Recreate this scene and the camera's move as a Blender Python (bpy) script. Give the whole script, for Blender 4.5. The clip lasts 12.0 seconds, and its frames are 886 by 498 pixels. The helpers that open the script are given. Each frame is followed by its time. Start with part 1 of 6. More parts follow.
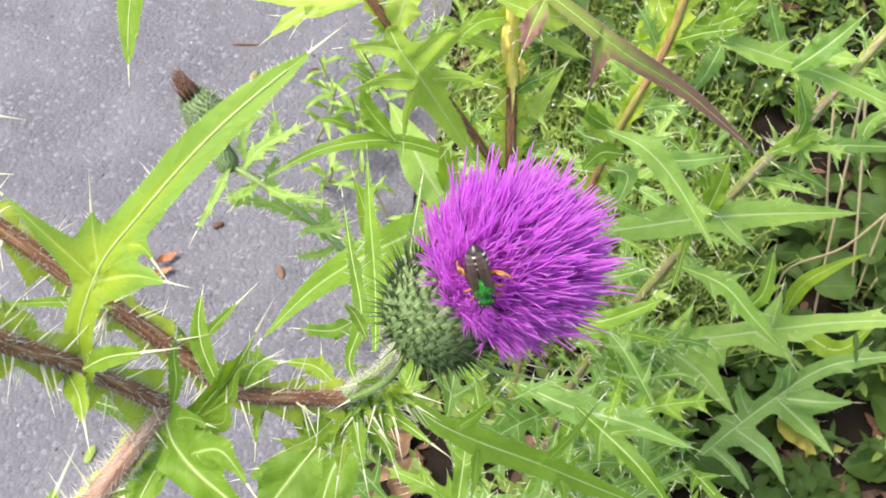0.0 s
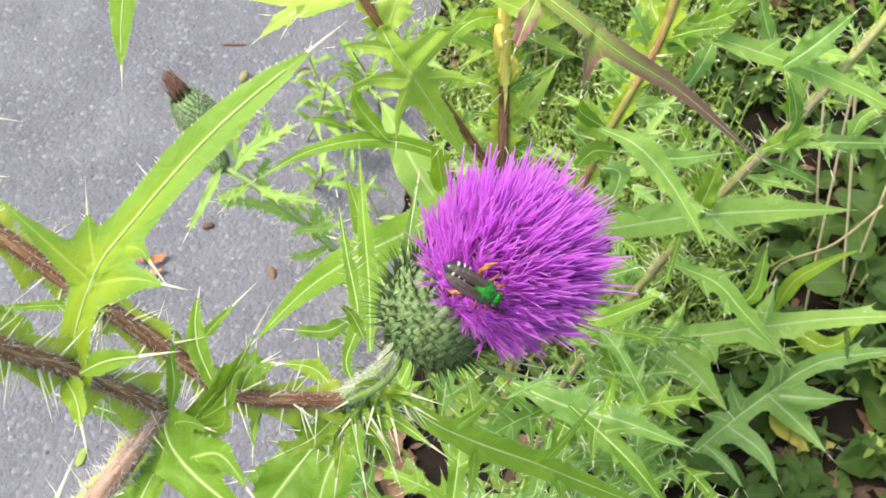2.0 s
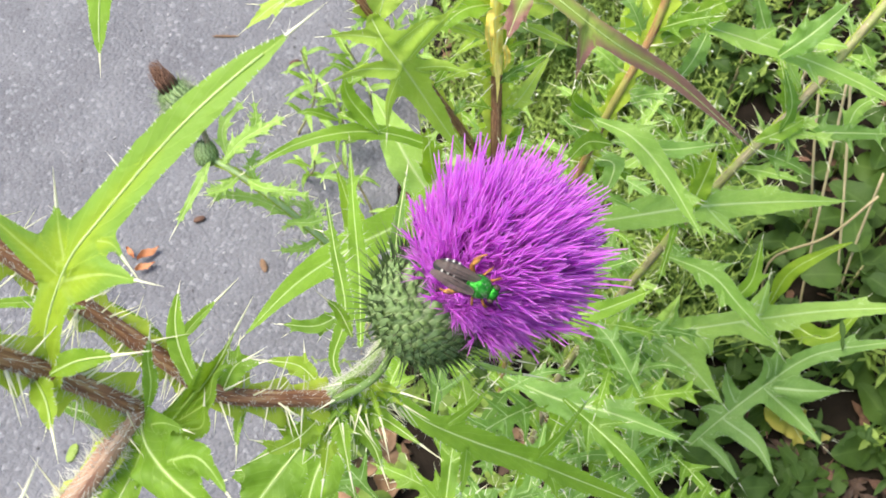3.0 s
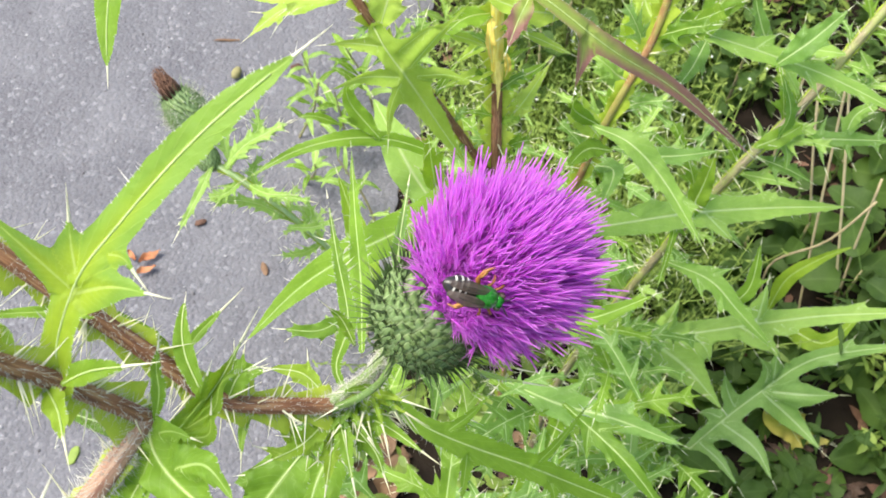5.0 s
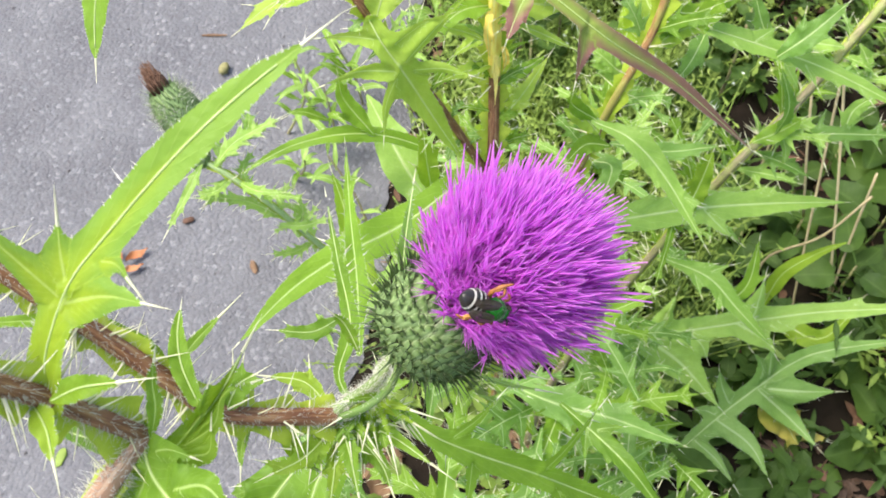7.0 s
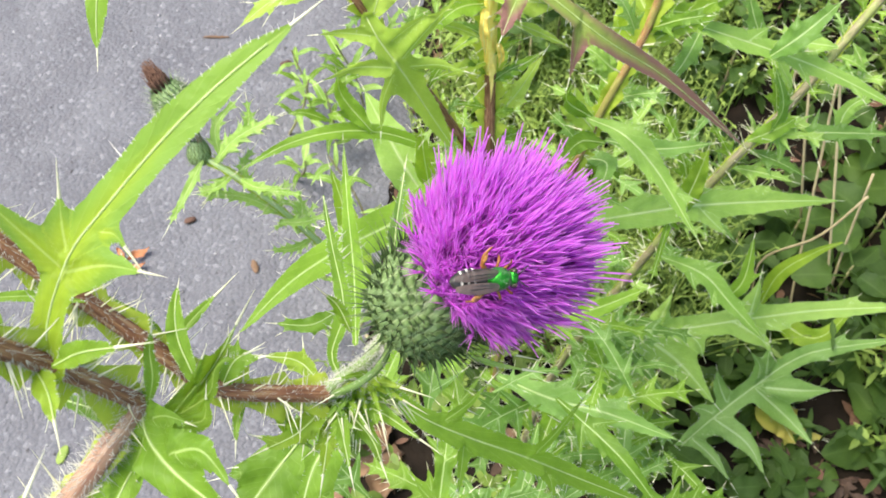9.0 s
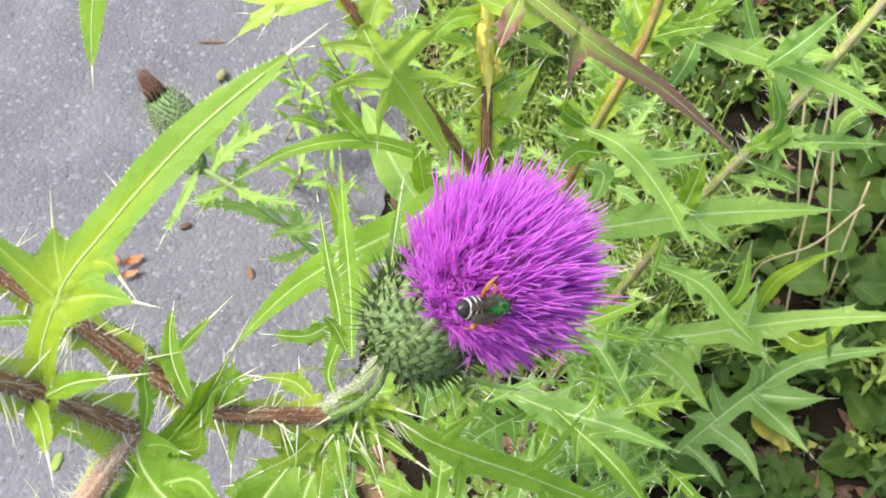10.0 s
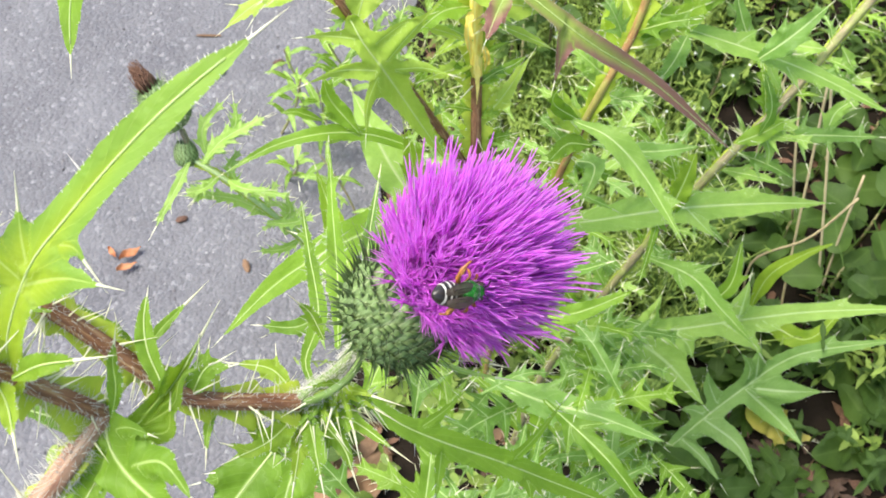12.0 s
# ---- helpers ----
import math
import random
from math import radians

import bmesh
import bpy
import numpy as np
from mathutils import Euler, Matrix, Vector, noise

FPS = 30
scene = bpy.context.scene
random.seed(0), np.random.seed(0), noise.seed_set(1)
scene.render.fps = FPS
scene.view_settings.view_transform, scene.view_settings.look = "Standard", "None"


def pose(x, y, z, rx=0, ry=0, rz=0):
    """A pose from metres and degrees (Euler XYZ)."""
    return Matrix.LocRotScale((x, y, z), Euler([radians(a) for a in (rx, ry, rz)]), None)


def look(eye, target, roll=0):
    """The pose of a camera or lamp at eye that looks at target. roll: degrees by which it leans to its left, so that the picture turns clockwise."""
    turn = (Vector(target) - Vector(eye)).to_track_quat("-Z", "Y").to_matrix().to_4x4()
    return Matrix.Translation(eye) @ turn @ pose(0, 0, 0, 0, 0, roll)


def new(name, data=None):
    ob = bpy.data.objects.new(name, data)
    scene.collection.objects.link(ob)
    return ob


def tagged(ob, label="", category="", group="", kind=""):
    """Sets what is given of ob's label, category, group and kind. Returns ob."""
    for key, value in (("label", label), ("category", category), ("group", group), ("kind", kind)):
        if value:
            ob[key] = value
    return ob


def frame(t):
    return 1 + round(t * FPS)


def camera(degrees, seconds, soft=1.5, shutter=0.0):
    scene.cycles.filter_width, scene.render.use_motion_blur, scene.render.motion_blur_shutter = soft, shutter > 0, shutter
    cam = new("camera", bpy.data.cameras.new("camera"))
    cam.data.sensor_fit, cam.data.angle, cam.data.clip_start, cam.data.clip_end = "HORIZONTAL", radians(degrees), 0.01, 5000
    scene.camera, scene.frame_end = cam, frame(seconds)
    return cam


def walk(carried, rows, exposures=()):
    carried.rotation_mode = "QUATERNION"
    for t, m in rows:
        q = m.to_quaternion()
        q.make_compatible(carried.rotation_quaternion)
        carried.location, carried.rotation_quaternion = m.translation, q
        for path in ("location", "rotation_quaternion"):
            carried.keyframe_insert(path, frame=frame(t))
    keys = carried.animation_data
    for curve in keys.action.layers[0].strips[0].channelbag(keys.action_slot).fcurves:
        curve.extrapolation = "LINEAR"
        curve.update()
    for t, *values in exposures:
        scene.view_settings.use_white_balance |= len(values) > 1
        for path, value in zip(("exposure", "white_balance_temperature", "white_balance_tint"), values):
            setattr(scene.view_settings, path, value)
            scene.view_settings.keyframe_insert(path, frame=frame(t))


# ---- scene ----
# Lens, light and path
cam = camera(47.0, 12.0, 1.7)
cam.data.dof.use_dof = True
cam.data.dof.focus_distance, cam.data.dof.aperture_fstop = 0.22, 90.0
PATH = [
    (0.0, 0.00000, 0.00000, 0.79000, 30.000, -0.000, 0.000),
    (0.5, -0.00154, 0.00486, 0.78809, 29.924, -0.275, -0.044),
    (1.0, -0.00122, 0.00725, 0.78846, 29.958, -0.389, -0.178),
    (1.5, -0.00163, 0.00607, 0.78815, 29.866, -0.435, -0.344),
    (2.0, -0.00147, 0.00072, 0.78904, 29.956, -0.300, -0.634),
    (2.5, -0.00100, 0.00148, 0.78582, 29.810, -0.364, -0.855),
    (3.0, -0.00048, 0.00373, 0.78387, 29.557, -0.477, -0.976),
    (5.0, -0.00078, 0.00343, 0.78756, 29.670, -0.548, -0.858),
    (5.5, -0.00083, 0.00216, 0.78494, 29.625, -0.559, -1.199),
    (6.0, -0.00215, 0.00701, 0.78153, 29.460, -0.863, -1.382),
    (6.5, -0.00525, 0.00936, 0.77906, 29.422, -1.091, -1.486),
    (8.5, -0.00068, 0.00447, 0.78327, 29.630, -0.838, -1.293),
    (9.0, -0.00234, 0.00259, 0.78307, 29.692, -0.973, -1.319),
    (9.5, -0.00098, 0.00461, 0.78282, 29.816, -1.027, -1.317),
    (10.0, -0.00261, 0.00611, 0.78364, 29.848, -1.244, -1.344),
    (10.5, -0.00495, 0.00914, 0.78285, 29.642, -1.480, -1.164),
    (11.0, -0.00463, 0.01405, 0.77837, 29.224, -1.687, -1.366),
    (11.5, -0.00085, 0.00911, 0.78121, 29.274, -1.470, -1.326),
    (12.0, 0.00223, 0.00427, 0.78410, 29.555, -1.213, -1.248),
]
walk(cam, [(row[0], pose(*row[1:])) for row in PATH], [(0.0, 1.54, 6820, 12), (1.0, 1.55, 6820, 9), (3.0, 1.55, 6820, 7), (10.7, 1.56, 6800, 7), (11.5, 1.62, 6800, 7), (12.0, 1.62, 6800, 7)])

# Bright hazy daylight: wide soft sun from behind and to one side of the path
world = bpy.data.worlds.new("sky")
scene.world = world
world.use_nodes = True
sky = world.node_tree.nodes.new("ShaderNodeTexSky")
sky.sky_type = "NISHITA"
sky.sun_disc = False
sky.sun_elevation, sky.sun_rotation = radians(64), radians(-83)
sky.air_density, sky.dust_density = 1.0, 2.5
world.node_tree.links.new(sky.outputs[0], world.node_tree.nodes["Background"].inputs[0])
world.node_tree.nodes["Background"].inputs[1].default_value = 0.125
sun = new("sun", bpy.data.lights.new("sun", "SUN"))
sun.data.energy, sun.data.angle, sun.data.color = 2.2, radians(32), (1.0, 0.97, 0.92)
sun.matrix_basis = look((-0.8, 0.1, 1.66), (0, 0, 0))


# ---- materials ----
def shader(name):
    m = bpy.data.materials.new(name)
    m.use_nodes = True
    return m, m.node_tree.nodes, m.node_tree.links, m.node_tree.nodes["Principled BSDF"]


def noise_node(nodes, links, scale, detail=4.0, coord="Object", rough=0.55):
    tc = nodes.new("ShaderNodeTexCoord")
    n = nodes.new("ShaderNodeTexNoise")
    n.inputs["Scale"].default_value, n.inputs["Detail"].default_value = scale, detail
    n.inputs["Roughness"].default_value = rough
    links.new(tc.outputs[coord], n.inputs["Vector"])
    return n.outputs["Fac"]


def ramp(nodes, links, fac, stops):
    r = nodes.new("ShaderNodeValToRGB")
    r.color_ramp.elements[0].position, r.color_ramp.elements[0].color = stops[0][0], (*stops[0][1], 1)
    r.color_ramp.elements[1].position, r.color_ramp.elements[1].color = stops[-1][0], (*stops[-1][1], 1)
    for p, c in stops[1:-1]:
        r.color_ramp.elements.new(p).color = (*c, 1)
    links.new(fac, r.inputs[0])
    return r.outputs[0]


def mix(nodes, links, fac, a, b, mode="MIX"):
    m = nodes.new("ShaderNodeMix")
    m.data_type, m.blend_type = "RGBA", mode
    for socket, v in ((m.inputs[0], fac), (m.inputs[6], a), (m.inputs[7], b)):
        if isinstance(v, bpy.types.NodeSocket):
            links.new(v, socket)
        elif isinstance(v, (int, float)):
            socket.default_value = v
        else:
            socket.default_value = (*v, 1)
    return m.outputs[2]


def math_node(nodes, links, op, a, b=0.0, clamp=False):
    m = nodes.new("ShaderNodeMath")
    m.operation, m.use_clamp = op, clamp
    for i, v in enumerate((a, b)):
        if isinstance(v, bpy.types.NodeSocket):
            links.new(v, m.inputs[i])
        else:
            m.inputs[i].default_value = v
    return m.outputs[0]


def bump(nodes, links, bsdf, height, strength, distance):
    b = nodes.new("ShaderNodeBump")
    b.inputs["Strength"].default_value, b.inputs["Distance"].default_value = strength, distance
    links.new(height, b.inputs["Height"])
    links.new(b.outputs[0], bsdf.inputs["Normal"])
    return b.outputs[0]


def thin(m, nodes, links, bsdf, colour, amount):
    """Light that passes through a thin blade or petal."""
    t = nodes.new("ShaderNodeBsdfTranslucent")
    if isinstance(colour, bpy.types.NodeSocket):
        links.new(colour, t.inputs[0])
    else:
        t.inputs[0].default_value = (*colour, 1)
    s = nodes.new("ShaderNodeMixShader")
    s.inputs[0].default_value = amount
    links.new(bsdf.outputs[0], s.inputs[1])
    links.new(t.outputs[0], s.inputs[2])
    links.new(s.outputs[0], nodes["Material Output"].inputs[0])


def leaf_material(name, dark, light, vein, through_light, tip=None, rough=0.5, rib_strength=0.6):
    """Blade colour with pale midrib and side veins laid out by the blade's own coordinates, grain and blotches."""
    m, n, l, b = shader(name)
    uv = n.new("ShaderNodeUVMap")
    sep = n.new("ShaderNodeSeparateXYZ")
    l.new(uv.outputs[0], sep.inputs[0])
    s, v = sep.outputs[0], sep.outputs[1]
    across = math_node(n, l, "ABSOLUTE", math_node(n, l, "SUBTRACT", v, 0.5))
    grain = noise_node(n, l, 900, 5)
    blotch = noise_node(n, l, 110, 3)
    info = n.new("ShaderNodeObjectInfo")
    tone = math_node(n, l, "ADD", math_node(n, l, "MULTIPLY", blotch, 0.7), math_node(n, l, "MULTIPLY", info.outputs["Random"], 0.45))
    col = ramp(n, l, tone, [(0.32, dark), (0.78, light)])
    col = mix(n, l, math_node(n, l, "MULTIPLY", grain, 0.45), col, tuple(0.55 * c for c in dark))
    if tip:
        col = mix(n, l, ramp(n, l, math_node(n, l, "ADD", math_node(n, l, "ADD", s, math_node(n, l, "MULTIPLY", across, 0.9)), math_node(n, l, "MULTIPLY", blotch, 0.4)), [(0.62, (0, 0, 0)), (1.05, (1, 1, 1))]), col, tip)
    slant = math_node(n, l, "SUBTRACT", math_node(n, l, "ADD", math_node(n, l, "MULTIPLY", s, 13.0), math_node(n, l, "MULTIPLY", blotch, 1.2)), math_node(n, l, "MULTIPLY", across, 4.0))
    side = math_node(n, l, "ABSOLUTE", math_node(n, l, "SUBTRACT", math_node(n, l, "FRACT", slant), 0.5))
    side = ramp(n, l, side, [(0.0, (1, 1, 1)), (0.075, (0, 0, 0))])
    col = mix(n, l, math_node(n, l, "MULTIPLY", math_node(n, l, "MULTIPLY", side, 0.30), blotch), col, vein)
    rib = ramp(n, l, across, [(0.02, (1, 1, 1)), (0.06, (0, 0, 0))])
    col = mix(n, l, math_node(n, l, "MULTIPLY", rib, rib_strength), col, vein)
    l.new(col, b.inputs["Base Color"])
    b.inputs["Roughness"].default_value = rough
    b.inputs["Specular IOR Level"].default_value = 0.3
    h = math_node(n, l, "SUBTRACT", math_node(n, l, "MULTIPLY", grain, 0.5), math_node(n, l, "MULTIPLY", side, 0.12))
    h = math_node(n, l, "ADD", h, math_node(n, l, "MULTIPLY", noise_node(n, l, 260, 2), 1.6))
    bump(n, l, b, h, 0.5, 0.0008)
    thin(m, n, l, b, mix(n, l, 0.5, col, through_light), 0.42)
    return m


def plain(name, a, b_, scale, rough=0.6, relief=0.4, depth=0.0004, pass_through=0.0, metal=0.0, spec=0.4, island=0.0):
    m, n, l, b = shader(name)
    f = noise_node(n, l, scale, 5)
    info = n.new("ShaderNodeObjectInfo")
    geo = n.new("ShaderNodeNewGeometry")
    f2 = math_node(n, l, "ADD", math_node(n, l, "MULTIPLY", f, 0.8), math_node(n, l, "MULTIPLY", geo.outputs["Random Per Island"] if island else info.outputs["Random"], island or 0.3))
    col = ramp(n, l, f2, [(0.3, a), (0.85, b_)])
    l.new(col, b.inputs["Base Color"])
    b.inputs["Roughness"].default_value, b.inputs["Metallic"].default_value = rough, metal
    b.inputs["Specular IOR Level"].default_value = spec
    if relief:
        bump(n, l, b, f, relief, depth)
    if pass_through:
        thin(m, n, l, b, col, pass_through)
    return m


def stem_material(name, a, b_, streak, green=0.0):
    """Ribbed stem skin: lengthwise streaks from stretched noise."""
    m, n, l, b = shader(name)
    uv = n.new("ShaderNodeUVMap")
    mp = n.new("ShaderNodeMapping")
    mp.inputs["Scale"].default_value = (7, 18, 1)
    l.new(uv.outputs[0], mp.inputs[0])
    t = n.new("ShaderNodeTexNoise")
    t.inputs["Scale"].default_value, t.inputs["Detail"].default_value = 1.0, 5
    l.new(mp.outputs[0], t.inputs["Vector"])
    col = ramp(n, l, t.outputs["Fac"], [(0.3, a), (0.52, b_), (0.72, streak)])
    f = noise_node(n, l, 700, 4)
    col = mix(n, l, math_node(n, l, "MULTIPLY", f, 0.22), col, tuple(0.6 * c for c in a))
    patch = noise_node(n, l, 75, 3)
    col = mix(n, l, ramp(n, l, patch, [(0.48, (0, 0, 0)), (0.62, (green, green, green))]), col, (0.26, 0.34, 0.06))
    l.new(col, b.inputs["Base Color"])
    b.inputs["Roughness"].default_value = 0.55
    bump(n, l, b, t.outputs["Fac"], 0.6, 0.0006)
    return m


def asphalt_material():
    m, n, l, b = shader("asphalt")
    tc = n.new("ShaderNodeTexCoord")
    vor = n.new("ShaderNodeTexVoronoi")
    vor.inputs["Scale"].default_value = 260
    l.new(tc.outputs["Object"], vor.inputs["Vector"])
    vor2 = n.new("ShaderNodeTexVoronoi")
    vor2.inputs["Scale"].default_value = 420
    l.new(tc.outputs["Object"], vor2.inputs["Vector"])
    stone = n.new("ShaderNodeSeparateColor")
    l.new(vor.outputs["Color"], stone.inputs[0])
    worn = noise_node(n, l, 14, 5)
    fine = noise_node(n, l, 520, 6, rough=0.7)
    col = ramp(n, l, stone.outputs[0], [(0.0, (0.096, 0.093, 0.104)), (0.6, (0.117, 0.114, 0.127)), (0.9, (0.134, 0.131, 0.145)), (1.0, (0.24, 0.235, 0.25))])
    col = mix(n, l, ramp(n, l, fine, [(0.35, (0.75, 0.75, 0.75)), (0.62, (0, 0, 0))]), col, (0.06, 0.058, 0.066))
    col = mix(n, l, ramp(n, l, fine, [(0.62, (0, 0, 0)), (0.72, (0.8, 0.8, 0.8))]), col, (0.3, 0.295, 0.31))
    col = mix(n, l, ramp(n, l, worn, [(0.35, (0, 0, 0)), (0.7, (0.35, 0.35, 0.35))]), col, (0.2, 0.197, 0.21))
    l.new(col, b.inputs["Base Color"])
    b.inputs["Roughness"].default_value = 0.75
    h = math_node(n, l, "ADD", math_node(n, l, "MULTIPLY", vor.outputs["Distance"], -1.0), math_node(n, l, "MULTIPLY", fine, 0.6))
    h = math_node(n, l, "SUBTRACT", h, math_node(n, l, "MULTIPLY", vor2.outputs["Distance"], 0.5))
    bump(n, l, b, h, 0.8, 0.0016)
    return m


def bract_material(name="bract_green", pale=0.0):
    m, n, l, b = shader(name)
    uv = n.new("ShaderNodeUVMap")
    sep = n.new("ShaderNodeSeparateXYZ")
    l.new(uv.outputs[0], sep.inputs[0])
    col = ramp(n, l, sep.outputs[0], [(0.0, (0.09, 0.14, 0.04)), (0.25, (0.20, 0.29, 0.11)), (0.38, (0.14, 0.22, 0.07)), (0.50, (0.045, 0.08, 0.022)), (0.8, (0.06, 0.10, 0.03)), (1.0, (0.40, 0.37, 0.18))])
    across = math_node(n, l, "ABSOLUTE", math_node(n, l, "SUBTRACT", sep.outputs[1], 0.5))
    col = mix(n, l, ramp(n, l, across, [(0.3, (0, 0, 0)), (0.5, (0.65, 0.65, 0.65))]), col, (0.42, 0.50, 0.27))
    info = n.new("ShaderNodeObjectInfo")
    col = mix(n, l, math_node(n, l, "MULTIPLY", info.outputs["Random"], 0.4), col, (0.05, 0.10, 0.03))
    col = mix(n, l, pale, col, (0.24, 0.34, 0.13))
    l.new(col, b.inputs["Base Color"])
    b.inputs["Roughness"].default_value = 0.5
    bump(n, l, b, noise_node(n, l, 1500, 3), 0.4, 0.0003)
    return m


def floret_material():
    m, n, l, b = shader("floret_magenta")
    uv = n.new("ShaderNodeUVMap")
    sep = n.new("ShaderNodeSeparateXYZ")
    l.new(uv.outputs[0], sep.inputs[0])
    col = ramp(n, l, sep.outputs[0], [(0.0, (0.55, 0.30, 0.5)), (0.35, (0.72, 0.16, 0.68)), (0.70, (0.86, 0.26, 0.84)), (0.92, (0.87, 0.34, 0.90)), (1.0, (0.90, 0.46, 0.92))])
    geo = n.new("ShaderNodeNewGeometry")
    rnd = math_node(n, l, "FRACT", math_node(n, l, "ADD", geo.outputs["Random Per Island"], noise_node(n, l, 60, 1)))
    col = mix(n, l, math_node(n, l, "MULTIPLY", rnd, 0.45), col, (0.70, 0.14, 0.76))
    l.new(col, b.inputs["Base Color"])
    b.inputs["Roughness"].default_value = 0.45
    thin(m, n, l, b, col, 0.70)
    return m


GREEN = leaf_material("leaf_green", (0.095, 0.20, 0.014), (0.245, 0.415, 0.04), (0.52, 0.64, 0.24), (0.45, 0.74, 0.04))
LIME = leaf_material("leaf_lime", (0.16, 0.29, 0.02), (0.36, 0.50, 0.045), (0.50, 0.62, 0.17), (0.54, 0.80, 0.04))
PALE = leaf_material("leaf_pale", (0.30, 0.46, 0.05), (0.52, 0.66, 0.12), (0.68, 0.78, 0.36), (0.62, 0.86, 0.10))
BLUISH = leaf_material("leaf_bluish", (0.105, 0.225, 0.032), (0.265, 0.445, 0.11), (0.60, 0.71, 0.38), (0.40, 0.67, 0.07), rough=0.4)
BROAD = leaf_material("leaf_broad_lime", (0.22, 0.36, 0.02), (0.39, 0.52, 0.04), (0.56, 0.67, 0.20), (0.56, 0.80, 0.04), tip=(0.21, 0.36, 0.05))
MILKY = leaf_material("leaf_milky_green", (0.22, 0.39, 0.06), (0.43, 0.63, 0.14), (0.68, 0.78, 0.42), (0.48, 0.74, 0.15), rough=0.45)
YELLOWED = leaf_material("leaf_yellowed", (0.30, 0.34, 0.04), (0.55, 0.52, 0.09), (0.62, 0.60, 0.2), (0.6, 0.6, 0.08), tip=(0.46, 0.40, 0.09))
PURPLE = leaf_material("leaf_purple", (0.20, 0.28, 0.05), (0.32, 0.42, 0.08), (0.35, 0.42, 0.12), (0.28, 0.25, 0.1), tip=(0.27, 0.12, 0.11))
# Leaf green lowered to carry the shade of the gaps among the weeds
ROUND = leaf_material("weed_leaf_shade_green", (0.036, 0.078, 0.014), (0.09, 0.165, 0.028), (0.16, 0.25, 0.06), (0.3, 0.45, 0.05), rough=0.6, rib_strength=0.3)
SPINE = plain("spine_cream", (0.64, 0.62, 0.38), (0.84, 0.82, 0.62), 300, 0.45, 0, pass_through=0.25)
HAIR = plain("hair_white", (0.55, 0.53, 0.45), (0.75, 0.73, 0.66), 300, 0.6, 0, pass_through=0.3)
STEM_BROWN = stem_material("stem_brown", (0.11, 0.04, 0.018), (0.27, 0.12, 0.05), (0.50, 0.33, 0.16))
STEM_WOOL = stem_material("stem_wool", (0.14, 0.22, 0.06), (0.24, 0.33, 0.11), (0.36, 0.42, 0.2))
STEM_PINK = stem_material("stem_pink", (0.23, 0.105, 0.062), (0.37, 0.22, 0.135), (0.55, 0.42, 0.30))
STEM_GREEN = stem_material("stem_green", (0.13, 0.12, 0.05), (0.24, 0.21, 0.10), (0.40, 0.28, 0.21), 0.5)
STEM_PALE = stem_material("stem_pale_green", (0.34, 0.46, 0.17), (0.46, 0.58, 0.25), (0.6, 0.68, 0.4))
STEM_LEAFY = stem_material("stem_leafy", (0.08, 0.15, 0.03), (0.15, 0.25, 0.05), (0.24, 0.34, 0.1))
STEM_YELLOW = stem_material("stem_yellow", (0.80, 0.55, 0.10), (0.93, 0.80, 0.16), (0.95, 0.88, 0.4))
STEM_RED = stem_material("stem_red", (0.19, 0.08, 0.04), (0.35, 0.18, 0.07), (0.42, 0.40, 0.12), 0.5)
WING = plain("wing_green", (0.30, 0.42, 0.03), (0.54, 0.64, 0.08), 350, 0.5, 0.3, 0.0003, 0.4)
BRACT = bract_material()
BRACT_PALE = bract_material("bract_pale_green", 0.5)
FLORET = floret_material()
CORE = plain("head_core_green", (0.08, 0.13, 0.03), (0.14, 0.2, 0.06), 400)
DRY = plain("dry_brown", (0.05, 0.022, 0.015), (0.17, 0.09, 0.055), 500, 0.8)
ASPHALT = asphalt_material()
# Soil brown with the deep shade between the plants mixed into its colour
SHADED_SOIL = plain("soil", (0.007, 0.0055, 0.004), (0.021, 0.015, 0.011), 60, 0.95, 0.9, 0.004, spec=0.1)
LITTER = plain("litter_brown", (0.10, 0.055, 0.03), (0.28, 0.17, 0.10), 120, 0.85, 0.5, 0.001)
DARK_LITTER = plain("dark_litter_brown", (0.03, 0.018, 0.012), (0.085, 0.05, 0.033), 160, 0.85, 0.5, 0.001)
ORANGE = plain("petal_orange", (0.38, 0.13, 0.05), (0.60, 0.30, 0.15), 160, 0.7, 0.3, 0.001, 0.2)
STRAW = plain("straw", (0.30, 0.24, 0.13), (0.48, 0.41, 0.25), 220, 0.7)
PEEL = plain("peel_yellow", (0.74, 0.54, 0.09), (0.93, 0.80, 0.26), 200, 0.7, 0.4, 0.0006, 0.3)
POD = plain("pod_tan_green", (0.14, 0.14, 0.05), (0.30, 0.26, 0.12), 260, 0.8)
WHITE = plain("petal_white", (0.7, 0.72, 0.66), (0.82, 0.83, 0.78), 300, 0.6, 0, pass_through=0.3)
MOSS = plain("herb_green", (0.085, 0.145, 0.022), (0.26, 0.36, 0.065), 90, 0.6, 0.3, 0.0006, 0.35, island=0.5)
HERB_LIGHT = plain("herb_light_green", (0.15, 0.24, 0.035), (0.33, 0.43, 0.09), 90, 0.6, 0.3, 0.0006, 0.35, island=0.5)


# ---- shaping ----
PLACE = {}


def holder(name, at, label, category, group="", kind=""):
    ob = new(name)
    ob.empty_display_size = 0.01
    ob.location = at
    PLACE[ob] = Vector(at)
    return tagged(ob, label, category, group, kind)


def link(name, mesh, parent, label="", kind=""):
    ob = new(name, mesh)
    ob.parent = parent
    PLACE[ob] = PLACE.get(parent, Vector())
    return tagged(ob, label, kind=kind)


